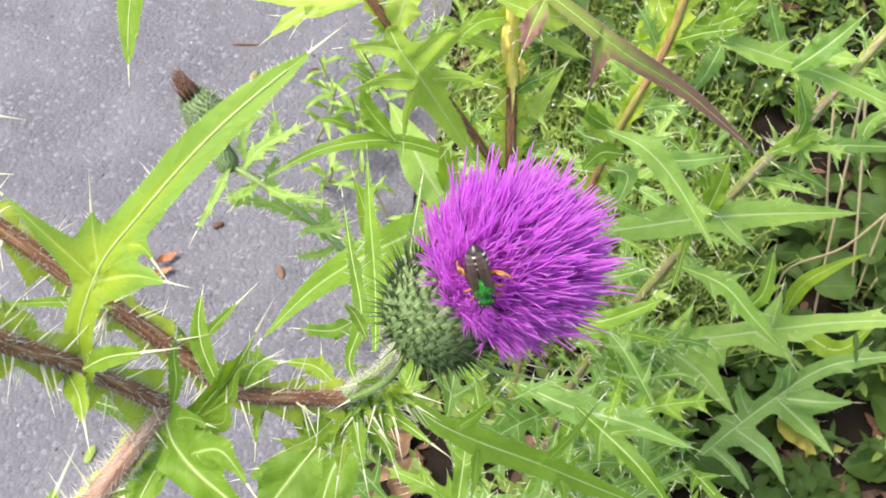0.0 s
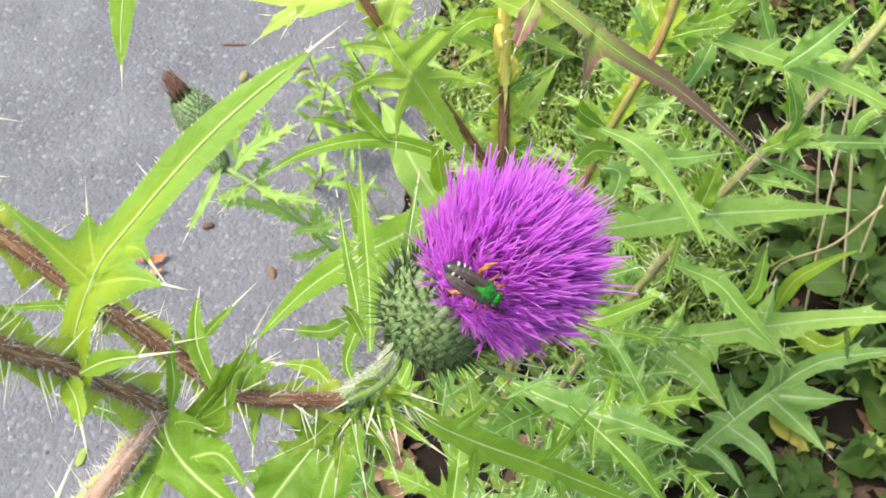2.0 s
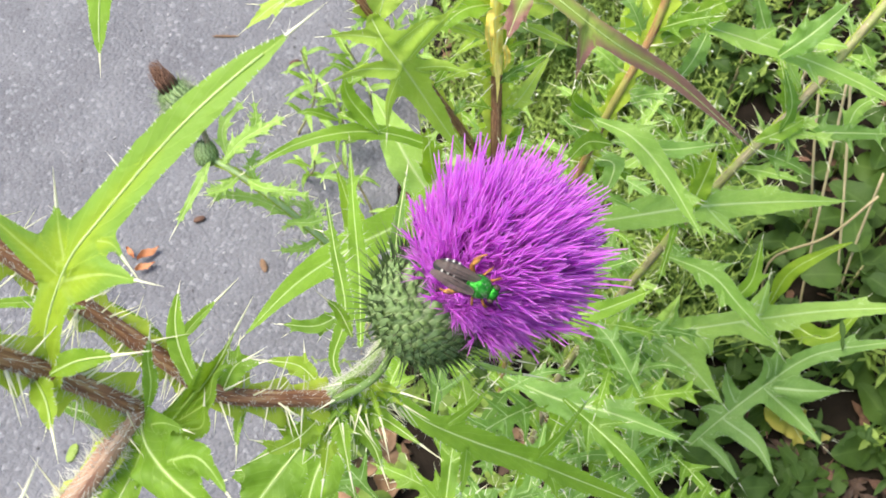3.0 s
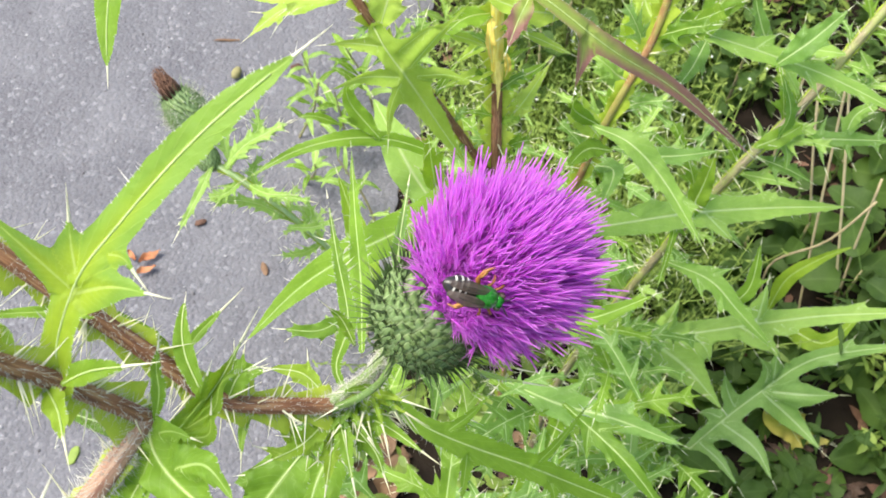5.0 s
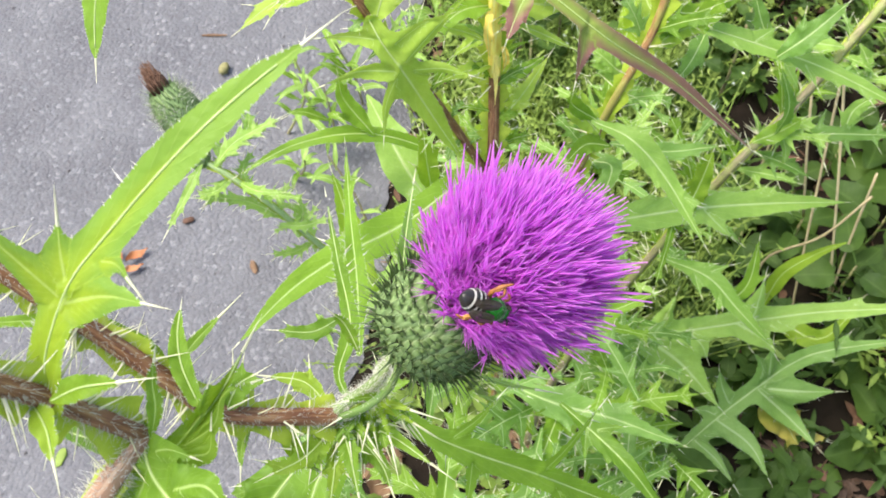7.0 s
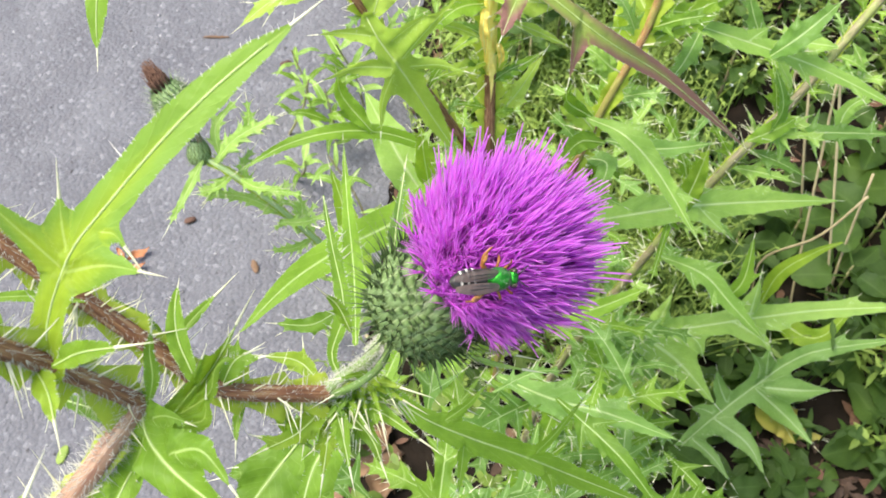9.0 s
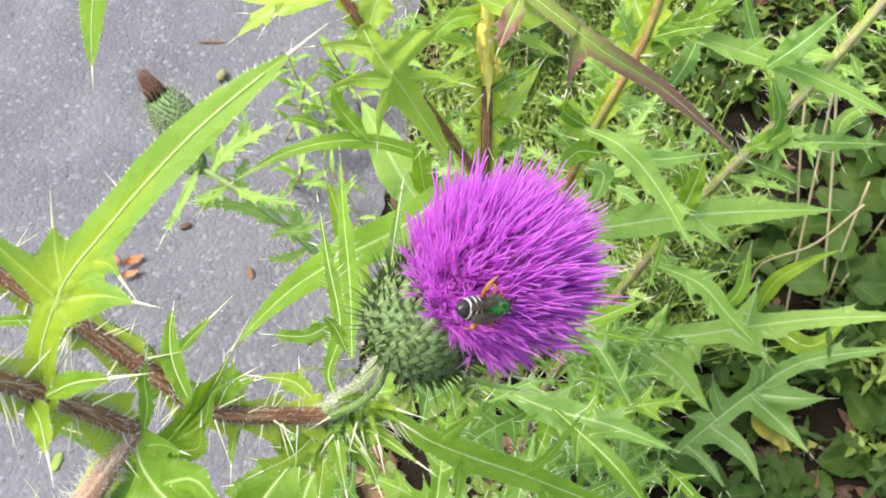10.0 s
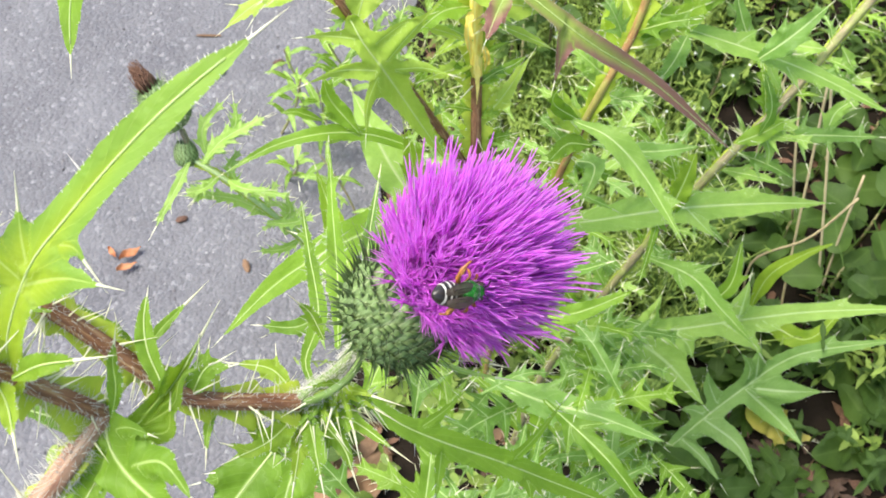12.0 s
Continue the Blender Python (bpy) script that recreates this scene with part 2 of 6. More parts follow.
def to_mesh(name, verts, faces, materials, slots=None, uvs=None, smooth=True):
    me = bpy.data.meshes.new(name)
    me.from_pydata([tuple(v) for v in verts], [], faces)
    for m in materials:
        me.materials.append(m)
    if slots:
        me.polygons.foreach_set("material_index", slots)
    if uvs:
        layer = me.uv_layers.new(name="UVMap")
        flat = [c for f in faces for i in f for c in uvs[i]]
        layer.data.foreach_set("uv", flat)
    if smooth:
        me.polygons.foreach_set("use_smooth", [True] * len(faces))
    me.update()
    return me


class Build:
    """Gathers vertices, faces, blade coordinates and material slots of one mesh."""

    def __init__(self, origin=(0, 0, 0)):
        self.o = Vector(origin)
        self.v, self.f, self.u, self.s = [], [], [], []

    def grid(self, rows, uvs, slot=0, closed=False):
        base, n = len(self.v), len(rows[0])
        for r, ru in zip(rows, uvs):
            self.v += [p - self.o for p in r]
            self.u += ru
        for i in range(len(rows) - 1):
            for j in range(n if closed else n - 1):
                k = (j + 1) % n
                self.f.append((base + i * n + j, base + i * n + k, base + (i + 1) * n + k, base + (i + 1) * n + j))
                self.s.append(slot)

    def cone(self, root, end, radius, slot=0, sides=3):
        root, end = Vector(root), Vector(end)
        t = (end - root).normalized()
        a = t.orthogonal().normalized()
        b = t.cross(a)
        base = len(self.v)
        for k in range(sides):
            q = 2 * math.pi * k / sides
            self.v.append(root + (a * math.cos(q) + b * math.sin(q)) * radius - self.o)
            self.u.append((0, 0.5))
        self.v.append(end - self.o)
        self.u.append((1, 0.5))
        for k in range(sides):
            self.f.append((base + k, base + (k + 1) % sides, base + sides))
            self.s.append(slot)

    def tube(self, pts, radii, sides=8, slot=0):
        rows, uvs = [], []
        a = None
        for i, p in enumerate(pts):
            t = (pts[min(i + 1, len(pts) - 1)] - pts[max(i - 1, 0)]).normalized()
            a = t.orthogonal().normalized() if a is None else (a - t * a.dot(t)).normalized()
            b = t.cross(a)
            r = radii[i] if isinstance(radii, (list, tuple)) else radii
            rows.append([p + (a * math.cos(2 * math.pi * k / sides) + b * math.sin(2 * math.pi * k / sides)) * r for k in range(sides)])
            uvs.append([(i / max(1, len(pts) - 1), k / sides) for k in range(sides)])
        base, n = len(self.v), sides
        self.grid(rows, uvs, slot, closed=True)
        self.f += [tuple(base + k for k in reversed(range(n))), tuple(base + (len(pts) - 1) * n + k for k in range(n))]
        self.s += [slot, slot]

    def ball(self, centre, radii, rot=None, slot=0, rings=10, sides=14, shape=None):
        rot = rot or Matrix.Identity(3)
        rows, uvs = [], []
        for i in range(rings + 1):
            th = math.pi * (0.02 + 0.96 * i / rings)
            row = []
            for k in range(sides):
                q = 2 * math.pi * k / sides
                d = Vector((math.cos(th), math.sin(th) * math.cos(q), math.sin(th) * math.sin(q)))
                w = shape(d) if shape else 1.0
                row.append(Vector(centre) + rot @ Vector((d.x * radii[0], d.y * radii[1] * w, d.z * radii[2] * w)))
            rows.append(row)
            uvs.append([(i / rings, k / sides) for k in range(sides)])
        base = len(self.v)
        self.grid(rows, uvs, slot, closed=True)
        self.f += [tuple(base + k for k in range(sides)), tuple(base + rings * sides + k for k in reversed(range(sides)))]
        self.s += [slot, slot]

    def mesh(self, name, materials, smooth=True):
        return to_mesh(name, self.v, self.f, materials, self.s, self.u, smooth)


def spline(pts, n):
    """A smooth curve through the points, n + 1 samples."""
    pts = [Vector(p) for p in pts]
    if len(pts) == 2:
        return [pts[0].lerp(pts[1], i / n) for i in range(n + 1)]
    ext = [2 * pts[0] - pts[1], *pts, 2 * pts[-1] - pts[-2]]
    lens = [0]
    for a, b in zip(pts, pts[1:]):
        lens.append(lens[-1] + (b - a).length)
    out = []
    for i in range(n + 1):
        d = lens[-1] * i / n
        k = max(j for j in range(len(pts) - 1) if lens[j] <= d + 1e-12)
        t = (d - lens[k]) / max(1e-9, lens[k + 1] - lens[k])
        p0, p1, p2, p3 = ext[k:k + 4]
        out.append(0.5 * (2 * p1 + (p2 - p0) * t + (2 * p0 - 5 * p1 + 4 * p2 - p3) * t * t + (3 * p1 - p0 - 3 * p2 + p3) * t ** 3))
    return out


def spine_mesh():
    b = Build()
    rows, uvs = [], []
    for i in range(4):
        z = i / 3
        r = 1.0 - 0.94 * z ** 0.8
        rows.append([Vector((r * math.cos(2 * math.pi * k / 5), r * math.sin(2 * math.pi * k / 5), z)) for k in range(5)])
        uvs.append([(z, k / 5) for k in range(5)])
    b.grid(rows, uvs, closed=True)
    return b.mesh("spine", [SPINE])


SPINE_MESH = spine_mesh()
SKY = Vector((0.0, -0.35, 0.94))


def spine(parent, root, way, length, radius):
    ob = link("spine", SPINE_MESH, parent)
    q = way.to_track_quat("Z", "Y")
    ob.matrix_basis = Matrix.LocRotScale(root - PLACE[parent], q, (radius, radius, length))
    return ob


def outline_field(p, ribs, web, teeth, step, phase):
    """Signed distance of plane points to a blade grown round its ribs; also the nearest rib's own coordinates."""
    total, best = None, None
    for number, (line, wide, arc) in enumerate(ribs):
        a, b = line[:-1, :2], line[1:, :2]
        ab = b - a
        ap = p[:, None, :] - a[None]
        s = np.clip((ap * ab[None]).sum(2) / np.maximum(1e-14, (ab * ab).sum(1))[None], 0, 1)
        off = ap - ab[None] * s[:, :, None]
        d = np.sqrt((off * off).sum(2))
        w = wide[None, :-1] * (1 - s) + wide[None, 1:] * s
        k = (d - w).argmin(1)
        r = np.arange(len(p))
        s, d, w = s[r, k], d[r, k], w[r, k]
        side = np.sign(ab[k, 0] * ap[r, k, 1] - ab[k, 1] * ap[r, k, 0])
        run = arc[k] * (1 - s) + arc[k + 1] * s
        h = line[k, 2] * (1 - s) + line[k + 1, 2] * s
        q = (run / step + phase + 0.37 * side + number * 0.3) % 1.0
        saw = np.where(q < 0.75, q / 0.75, (1 - q) * 4) * (0.6 + 0.4 * np.sin(run / step * 1.9 + 5 * side + phase))
        v = d - w - teeth * saw * np.minimum(1, w / (2 * teeth + 1e-9)) + 0.25 * teeth
        f = run / arc[-1]
        weight = 1 / (np.maximum(d - 0.35 * w, 0) + 0.06 * web + 1e-5) ** 2
        if best is None:
            total = np.exp(np.clip(-v / web, -40, 40))
            best = [v, f, side, d, w, run, h * weight, weight]
        else:
            total += np.exp(np.clip(-v / web, -40, 40))
            nearer = v < best[0]
            for i, x in enumerate((v, f, side, d, w, run)):
                best[i] = np.where(nearer, x, best[i])
            best[6] = best[6] + h * weight
            best[7] = best[7] + weight
    return -web * np.log(np.maximum(total, 1e-30)), best


def leaf(plant, pts, width, lobes=(), up=SKY, material=None, fold=0.35, wave=0.12, end_spine=0.006, label="", taper=0.75, stalk=0.25, lean=0.7, teeth=0.07, hairs=1.0, seed=1, name="leaf", prickly=True, arms=(), fine=1.0):
    """A thistle leaf: one blade grown round a curved midrib and the ribs of its spiny side lobes (place along the rib, side, length, half-width), webbed where they meet, with prickly margin and long end spine; arms are lobes along their own points (points, width)."""
    rnd = random.Random(seed)
    width *= 0.85
    lobes = [(*lobe, lean)[:5] for lobe in lobes]
    if width > 0.0035 and prickly:
        for k in range(rnd.randint(3, 5)):
            lobes.append((rnd.uniform(0.15, 0.85), rnd.choice((1, -1)), width * rnd.uniform(0.35, 0.75), rnd.uniform(0.025, 0.04), lean + 0.3))
    n = 28
    mid = spline(pts, n)
    total = sum((b - a).length for a, b in zip(mid, mid[1:]))
    ahead = (mid[-1] - mid[0]).normalized()
    nor = up - ahead * up.dot(ahead)
    nor = nor.normalized() if nor.length > 0.2 else (Vector((1, 0, 0)) - ahead * ahead.x).normalized()
    lat = ahead.cross(nor)
    origin = PLACE[plant]

    def body(s):
        grow = min(1.0, stalk + (1 - stalk) * min(1.0, s / 0.3) ** 1.2)
        return max(width * 0.006, width * 0.5 * grow * max(0.0, 1 - max(0.0, (s - 0.35) / 0.65) ** (1 / max(0.2, 1.3 - taper))))

    lines, ends = [(mid, [body(i / n) for i in range(n + 1)])], []
    for (ls, lside, llen, lhw, slope) in lobes:
        for side in ((1, -1) if lside == 0 else (lside,)):
            i = max(1, min(n - 1, round(ls * n)))
            t = (mid[i + 1] - mid[i - 1]).normalized()
            out = t.cross(nor).normalized() * side
            way = (out + t * slope + nor * rnd.uniform(0.0, 0.3)).normalized()
            reach = llen + body(i / n)
            girth = max(0.0011, min(lhw * total * 0.95, reach * 0.5))
            droop = rnd.uniform(-0.05, 0.18)
            line = [mid[i] + way * (reach * f) + t * (0.12 * reach * f * f) - nor * (droop * reach * f * f) for f in [a / 8 for a in range(9)]]
            lines.append((line, [max(width * 0.006, girth * 0.5 * (1.25 - 0.25 * f) * (1 - f ** 1.6)) for f in [a / 8 for a in range(9)]]))
            ends.append((line[-1], (line[-1] - line[-2]).normalized(), llen))
    for pts_a, wide in arms:
        line = spline(pts_a, 16)
        lines.append((line, [max(width * 0.006, wide * 0.5 * (0.85 + 0.25 * math.sin(math.pi * min(1.0, f * 1.3))) * (1 - f ** 1.7)) for f in [a / 16 for a in range(17)]]))
        long_a = sum((q - p).length for p, q in zip(line, line[1:]))
        ends.append((line[-1], (line[-1] - line[-3]).normalized(), 0.5 * long_a))
    ribs = []
    for line, wide in lines:
        flat = np.array([((p - mid[0]).dot(ahead), (p - mid[0]).dot(lat), (p - mid[0]).dot(nor)) for p in line])
        arc = np.concatenate(([0], np.cumsum(np.maximum(1e-7, np.sqrt(((flat[1:] - flat[:-1]) ** 2).sum(1))))))
        ribs.append((flat, np.array(wide), arc))
    low = np.min([(r[0][:, :2] - r[1][:, None]).min(0) for r in ribs], 0)
    high = np.max([(r[0][:, :2] + r[1][:, None]).max(0) for r in ribs], 0)
    span = float(max(high - low))
    cell = max(width / (11 if hairs >= 1 else 8) / fine, span / (150 * fine), total / (140 * fine))
    web = max(0.10 * width, 0.7 * cell)
    step = max(0.0042, 4.5 * cell)
    phase = rnd.uniform(0, 6)
    bite = width * teeth * 0.8
    nx, ny = int((high[0] - low[0]) / cell) + 5, int((high[1] - low[1]) / cell) + 5
    gx, gy = low[0] - 2 * cell + cell * np.arange(nx), low[1] - 2 * cell + cell * np.arange(ny)
    grid = np.stack(np.meshgrid(gx, gy, indexing="ij"), 2).reshape(-1, 2)
    field = outline_field(grid, ribs, web, bite, step, phase)[0].reshape(nx, ny)
    inside = field < 0
    used = inside[:-1, :-1] | inside[1:, :-1] | inside[:-1, 1:] | inside[1:, 1:]
    sx, sy = np.gradient(field, cell)
    far = np.minimum(field, 1.3 * cell) / np.maximum(0.25, sx * sx + sy * sy)
    far[inside] = 0
    spot = grid.reshape(nx, ny, 2) - np.stack((sx, sy), 2) * far[:, :, None]
    index = -np.ones((nx, ny), int)
    cells = np.argwhere(used)
    for dx, dy in ((0, 0), (1, 0), (1, 1), (0, 1)):
        index[cells[:, 0] + dx, cells[:, 1] + dy] = 0
    keep = np.argwhere(index >= 0)
    index[keep[:, 0], keep[:, 1]] = np.arange(len(keep))
    p = spot[keep[:, 0], keep[:, 1]]
    _, (v, f, side, d, w, run, h, weight) = outline_field(p, ribs, web, bite, step, phase)
    k = np.clip(d / np.maximum(w, 1e-6), 0, 1.2)
    tall = h / weight + fold * np.minimum(d, 1.2 * w) * (1 - 0.45 * np.minimum(k, 1)) + wave * np.minimum(w * 2, width) * np.sin(run / total * 19 + phase + side) * k * k
    b = Build(origin)
    world = [mid[0] + ahead * float(q[0]) + lat * float(q[1]) + nor * float(z) for q, z in zip(p, tall)]
    b.v = [q - origin for q in world]
    b.u = [(float(a), float(0.5 + 0.5 * c)) for a, c in zip(f, side * np.minimum(k, 1))]
    for i, j in cells:
        quad = (index[i, j], index[i + 1, j], index[i + 1, j + 1], index[i, j + 1])
        b.f.append(tuple(int(q) for q in quad))
    b.s = [0] * len(b.f)
    rim = [int(index[i, j]) for i, j in keep if not inside[i, j]]
    slopes = {int(index[i, j]): (sx[i, j], sy[i, j]) for i, j in keep if not inside[i, j]}
    for q in rnd.sample(rim, min(len(rim), int(2.4 * total / 0.0011 * hairs))) if hairs else []:
        gxy = slopes[q]
        out = (ahead * float(gxy[0]) + lat * float(gxy[1])).normalized()
        way = (out + ahead * rnd.uniform(0.0, 0.9) + nor * rnd.uniform(-0.3, 0.6)).normalized()
        ln = rnd.uniform(0.0003, 0.0008) if rnd.random() < 0.88 else rnd.uniform(0.0010, 0.0026) * min(1.6, max(0.4, total / 0.06))
        b.cone(world[q] - out * 0.0002, world[q] + way * ln, 0.00007 + 0.03 * max(0.0, ln - 0.001), 1)
    ob = link(name, b.mesh("leaf", [material or GREEN, HAIR]), plant, label)
    if width > 0.0024:
        rib = Build(origin)
        lift = [q + nor * 0.00015 for q in mid]
        rib.tube(lift[:n - 1], [max(0.00011, min(0.0008, width * 0.024) * (1 - 0.85 * i / n)) for i in range(n - 1)], 6)
        link("midrib", rib.mesh("midrib", [RIB]), ob, "pale green midrib")
    if end_spine:
        spine(ob, mid[-1] - (mid[-1] - mid[-2]).normalized() * 0.0008, (mid[-1] - mid[-3]).normalized(), end_spine, end_spine * 0.03 + 0.0001)
    for tip_at, way, llen in ends:
        ln = min(0.009, max(0.0025 if total < 0.04 else 0.0045, llen * 0.5)) * rnd.uniform(0.8, 1.3)
        spine(ob, tip_at - way * 0.0008, way, ln, ln * 0.03 + 0.0001)
    return ob


RIB = plain("rib_pale_green", (0.56, 0.68, 0.26), (0.72, 0.80, 0.42), 300, 0.5, 0, pass_through=0.45)


def pairs(n, length, first=0.22, last=0.85, hw=0.05, shift=0.02):
    """Evenly set pairs of side lobes, shrinking to the end."""
    out = []
    for i in range(n):
        s = first + (last - first) * i / max(1, n - 1)
        k = length * (1 - 0.55 * i / max(1, n - 1))
        out += [(s, 1, k, hw), (s + shift, -1, k * 0.9, hw)]
    return out


def stem(plant, pts, r0, r1, material, wings=0.0, hairs=0, spines=0, label="", seed=1, wing_ways=(1, -1), spine_len=0.007, up=SKY, name="stem", hair_len=1.0):
    """A ribbed stem with prickly lengthwise wings and woolly hairs."""
    rnd = random.Random(seed)
    n = 60
    mid = spline(pts, n)
    total = sum((b - a).length for a, b in zip(mid, mid[1:]))
    origin = PLACE[plant]
    b = Build(origin)
    sides = 12
    rows, uvs, fr = [], [], []
    for i, p in enumerate(mid):
        t = (mid[min(i + 1, n)] - mid[max(i - 1, 0)]).normalized()
        lat = t.cross(up).normalized()
        nor = lat.cross(t)
        r = r0 + (r1 - r0) * i / n
        fr.append((p, t, lat, nor, r))
        rows.append([p + (lat * math.cos(2 * math.pi * k / sides) + nor * math.sin(2 * math.pi * k / sides)) * r * (1.08 if k % 2 else 0.94) for k in range(sides)])
        uvs.append([(i / n * total / 0.05, k / sides) for k in range(sides)])
    b.grid(rows, uvs, 0, closed=True)
    ob = link(name, b.mesh("stem", [material]), plant, label)
    if hairs:
        h = Build(origin)
        for _ in range(hairs):
            i = rnd.randrange(n)
            p, t, lat, nor, r = fr[i]
            p = p.lerp(mid[i + 1], rnd.random())
            q = rnd.uniform(0, 2 * math.pi)
            out = lat * math.cos(q) + nor * math.sin(q)
            way = (out + t * rnd.uniform(-0.9, 0.9)).normalized()
            ln = rnd.uniform(0.0008, 0.0026) * hair_len
            h.cone(p + out * r * 0.9, p + out * r * 0.9 + way * ln, 0.00006)
        link("hairs", h.mesh("hairs", [HAIR]), ob, "fine white hairs", kind="stuff")
    if wings:
        for w in wing_ways:
            g = Build(origin)
            top, low, ut, ul = [], [], [], []
            m = 150
            teeth = [rnd.uniform(0.35, 1.0) for _ in range(60)]
            for i in range(m + 1):
                f = i / m * n
                k = min(n - 1, int(f))
                p, t, lat, nor, r = fr[k]
                p = p.lerp(mid[k + 1], f - k)
                x = i / m * total / 0.008
                q = x % 1.0
                hgt = wings * (0.25 + teeth[int(x) % 60] * (q / 0.75 if q < 0.75 else (1 - q) * 4) ** 1.3)
                side = lat * w
                low.append(p + side * r * 0.85)
                top.append(p + side * (r + hgt) + t * hgt * 0.5 + nor * wings * 0.25 * math.sin(x * 2.1 + w))
                ul.append((i / m, 0.5))
                ut.append((i / m, 1.0))
            mids = [a.lerp(c, 0.5) + fr[min(n, int(i / m * n))][3] * 0.0003 for i, (a, c) in enumerate(zip(low, top))]
            g.grid([[a, x, c] for a, x, c in zip(low, mids, top)], [[a, c, c] for a, c in zip(ul, ut)])
            for _ in range(int(total / 0.0008)):
                i = rnd.randrange(m)
                way = (top[i] - low[i]).normalized() + fr[0][1] * rnd.uniform(-0.4, 0.8) + Vector((rnd.uniform(-.5, .5), rnd.uniform(-.5, .5), rnd.uniform(-.3, .6)))
                g.cone(top[i] - (top[i] - low[i]) * 0.1, top[i] + way.normalized() * rnd.uniform(0.0006, 0.0022), 0.00008, 1)
            link("stem_wing", g.mesh("stem_wing", [WING, SPINE]), ob, "prickly green wing along the stem")
    for _ in range(spines):
        i = rnd.randrange(n)
        p, t, lat, nor, r = fr[i]
        q = rnd.choice((0, math.pi)) + rnd.gauss(0, 0.55)
        out = lat * math.cos(q) + nor * math.sin(q)
        way = (out + t * rnd.uniform(-0.3, 0.8)).normalized()
        ln = spine_len * rnd.uniform(0.5, 1.25)
        spine(ob, p + out * r * 0.8, way, ln, ln * 0.024 + 0.00008)
    return ob


def bract_mesh(length, width, flare, material):
    """One keeled involucre bract, its tip drawn out into an outward spine."""
    b = Build()
    rows, uvs = [], []
    n = 12
    for i in range(n + 1):
        s = i / n
        w = width * 0.5 * (0.8 + 0.5 * s if s < 0.4 else max(0.06, 1.0 - ((s - 0.4) / 0.2) ** 0.7 * 0.84) if s < 0.6 else max(0.03, 0.16 * (1 - (s - 0.6) / 0.4)))
        z = length * s * (1 - 0.2 * s)
        out = 0.0006 + flare * max(0.0, s - 0.36) ** 1.35 * length
        rows.append([Vector((-w, out - w * 0.12, z)), Vector((-w * 0.4, out + w * 0.03, z)), Vector((0, out + w * 0.22, z)), Vector((w * 0.4, out + w * 0.03, z)), Vector((w, out - w * 0.12, z))])
        uvs.append([(s, 0.0), (s, 0.3), (s, 0.5), (s, 0.7), (s, 1.0)])
    b.grid(rows, uvs)
    return b.mesh("bract", [material])


def involucre(plant, base, axis, height, radius, rows_n, per_row, bract_len, bract_w, flare, name="flower_head", label="", material=None):
    """The green scaly body of a thistle head with its spirals of bracts; its own z runs along the axis."""
    q = axis.to_track_quat("Z", "Y")
    b = Build()
    prof = [(0.0, 0.25), (0.06, 0.62), (0.2, 0.88), (0.4, 0.97), (0.62, 0.92), (0.82, 0.78), (0.95, 0.62), (1.0, 0.55)]

    def rad(h):
        for (h0, r0), (h1, r1) in zip(prof, prof[1:]):
            if h <= h1:
                return radius * (r0 + (r1 - r0) * (h - h0) / (h1 - h0))
        return radius * prof[-1][1]

    rr, uu = [], []
    for i in range(17):
        h = i / 16
        rr.append([Vector((rad(h) * math.cos(2 * math.pi * k / 28), rad(h) * math.sin(2 * math.pi * k / 28), h * height)) for k in range(28)])
        uu.append([(h, k / 28) for k in range(28)])
    b.grid(rr, uu, closed=True)
    b.f += [tuple(reversed(range(28))), tuple(16 * 28 + k for k in range(28))]
    b.s += [0, 0]
    ob = link(name, b.mesh(name, [CORE]), plant, label)
    ob.matrix_basis = Matrix.LocRotScale(Vector(base) - PLACE[plant], q, None)
    rnd = random.Random(5)
    kinds = [bract_mesh(bract_len * f, bract_w, flare * g, material or BRACT) for f, g in ((1.0, 1.0), (1.08, 0.8), (0.94, 1.25))]
    for i in range(rows_n):
        h = 0.02 + 0.9 * i / (rows_n - 1)
        slope = math.atan2(rad(h) - rad(min(1, h + 0.06)), 0.06 * height)
        m = max(8, round(per_row * rad(h) / radius))
        for k in range(m):
            a = 2 * math.pi * (k + 0.5 * (i % 2)) / m + rnd.uniform(-0.05, 0.05)
            o = link("bract", rnd.choice(kinds), ob)
            s = rnd.uniform(0.9, 1.1) * (0.8 + 0.25 * h)
            tip = slope * 0.9 + rnd.uniform(-0.06, 0.06)
            o.matrix_basis = Matrix.Rotation(a - math.pi / 2, 4, "Z") @ Matrix.Translation((0, rad(h) - 0.0004, h * height)) @ Matrix.Rotation(tip, 4, "X") @ Matrix.Diagonal((s, s, s, 1))
    return ob


def floret_line(theta, height, mouth, ball, rise, rnd):
    """Root, bend and tip of a floret that leans out by theta and ends on the brush's round surface."""
    r = mouth * min(1.0, theta / 1.7)
    root = Vector((r, 0, height - 0.002))
    theta += rnd.gauss(0, 0.15)
    far = ball * (rnd.gauss(0.90, 0.095) + (0.24 if rnd.random() < 0.17 else 0.0))
    end = Vector((far * math.sin(theta), rnd.gauss(0, 0.0030), height + rise + far * math.cos(theta)))
    if theta > 1.55:
        end = root + (end - root) * 0.86 - Vector((0, 0, 0.0015))
    bend = root + Vector((0.22 * (end.x - r), 0, max(0.003, 0.52 * (end.z - root.z))))
    return root, bend + Vector((rnd.gauss(0, 0.0019), rnd.gauss(0, 0.0019), 0)), end


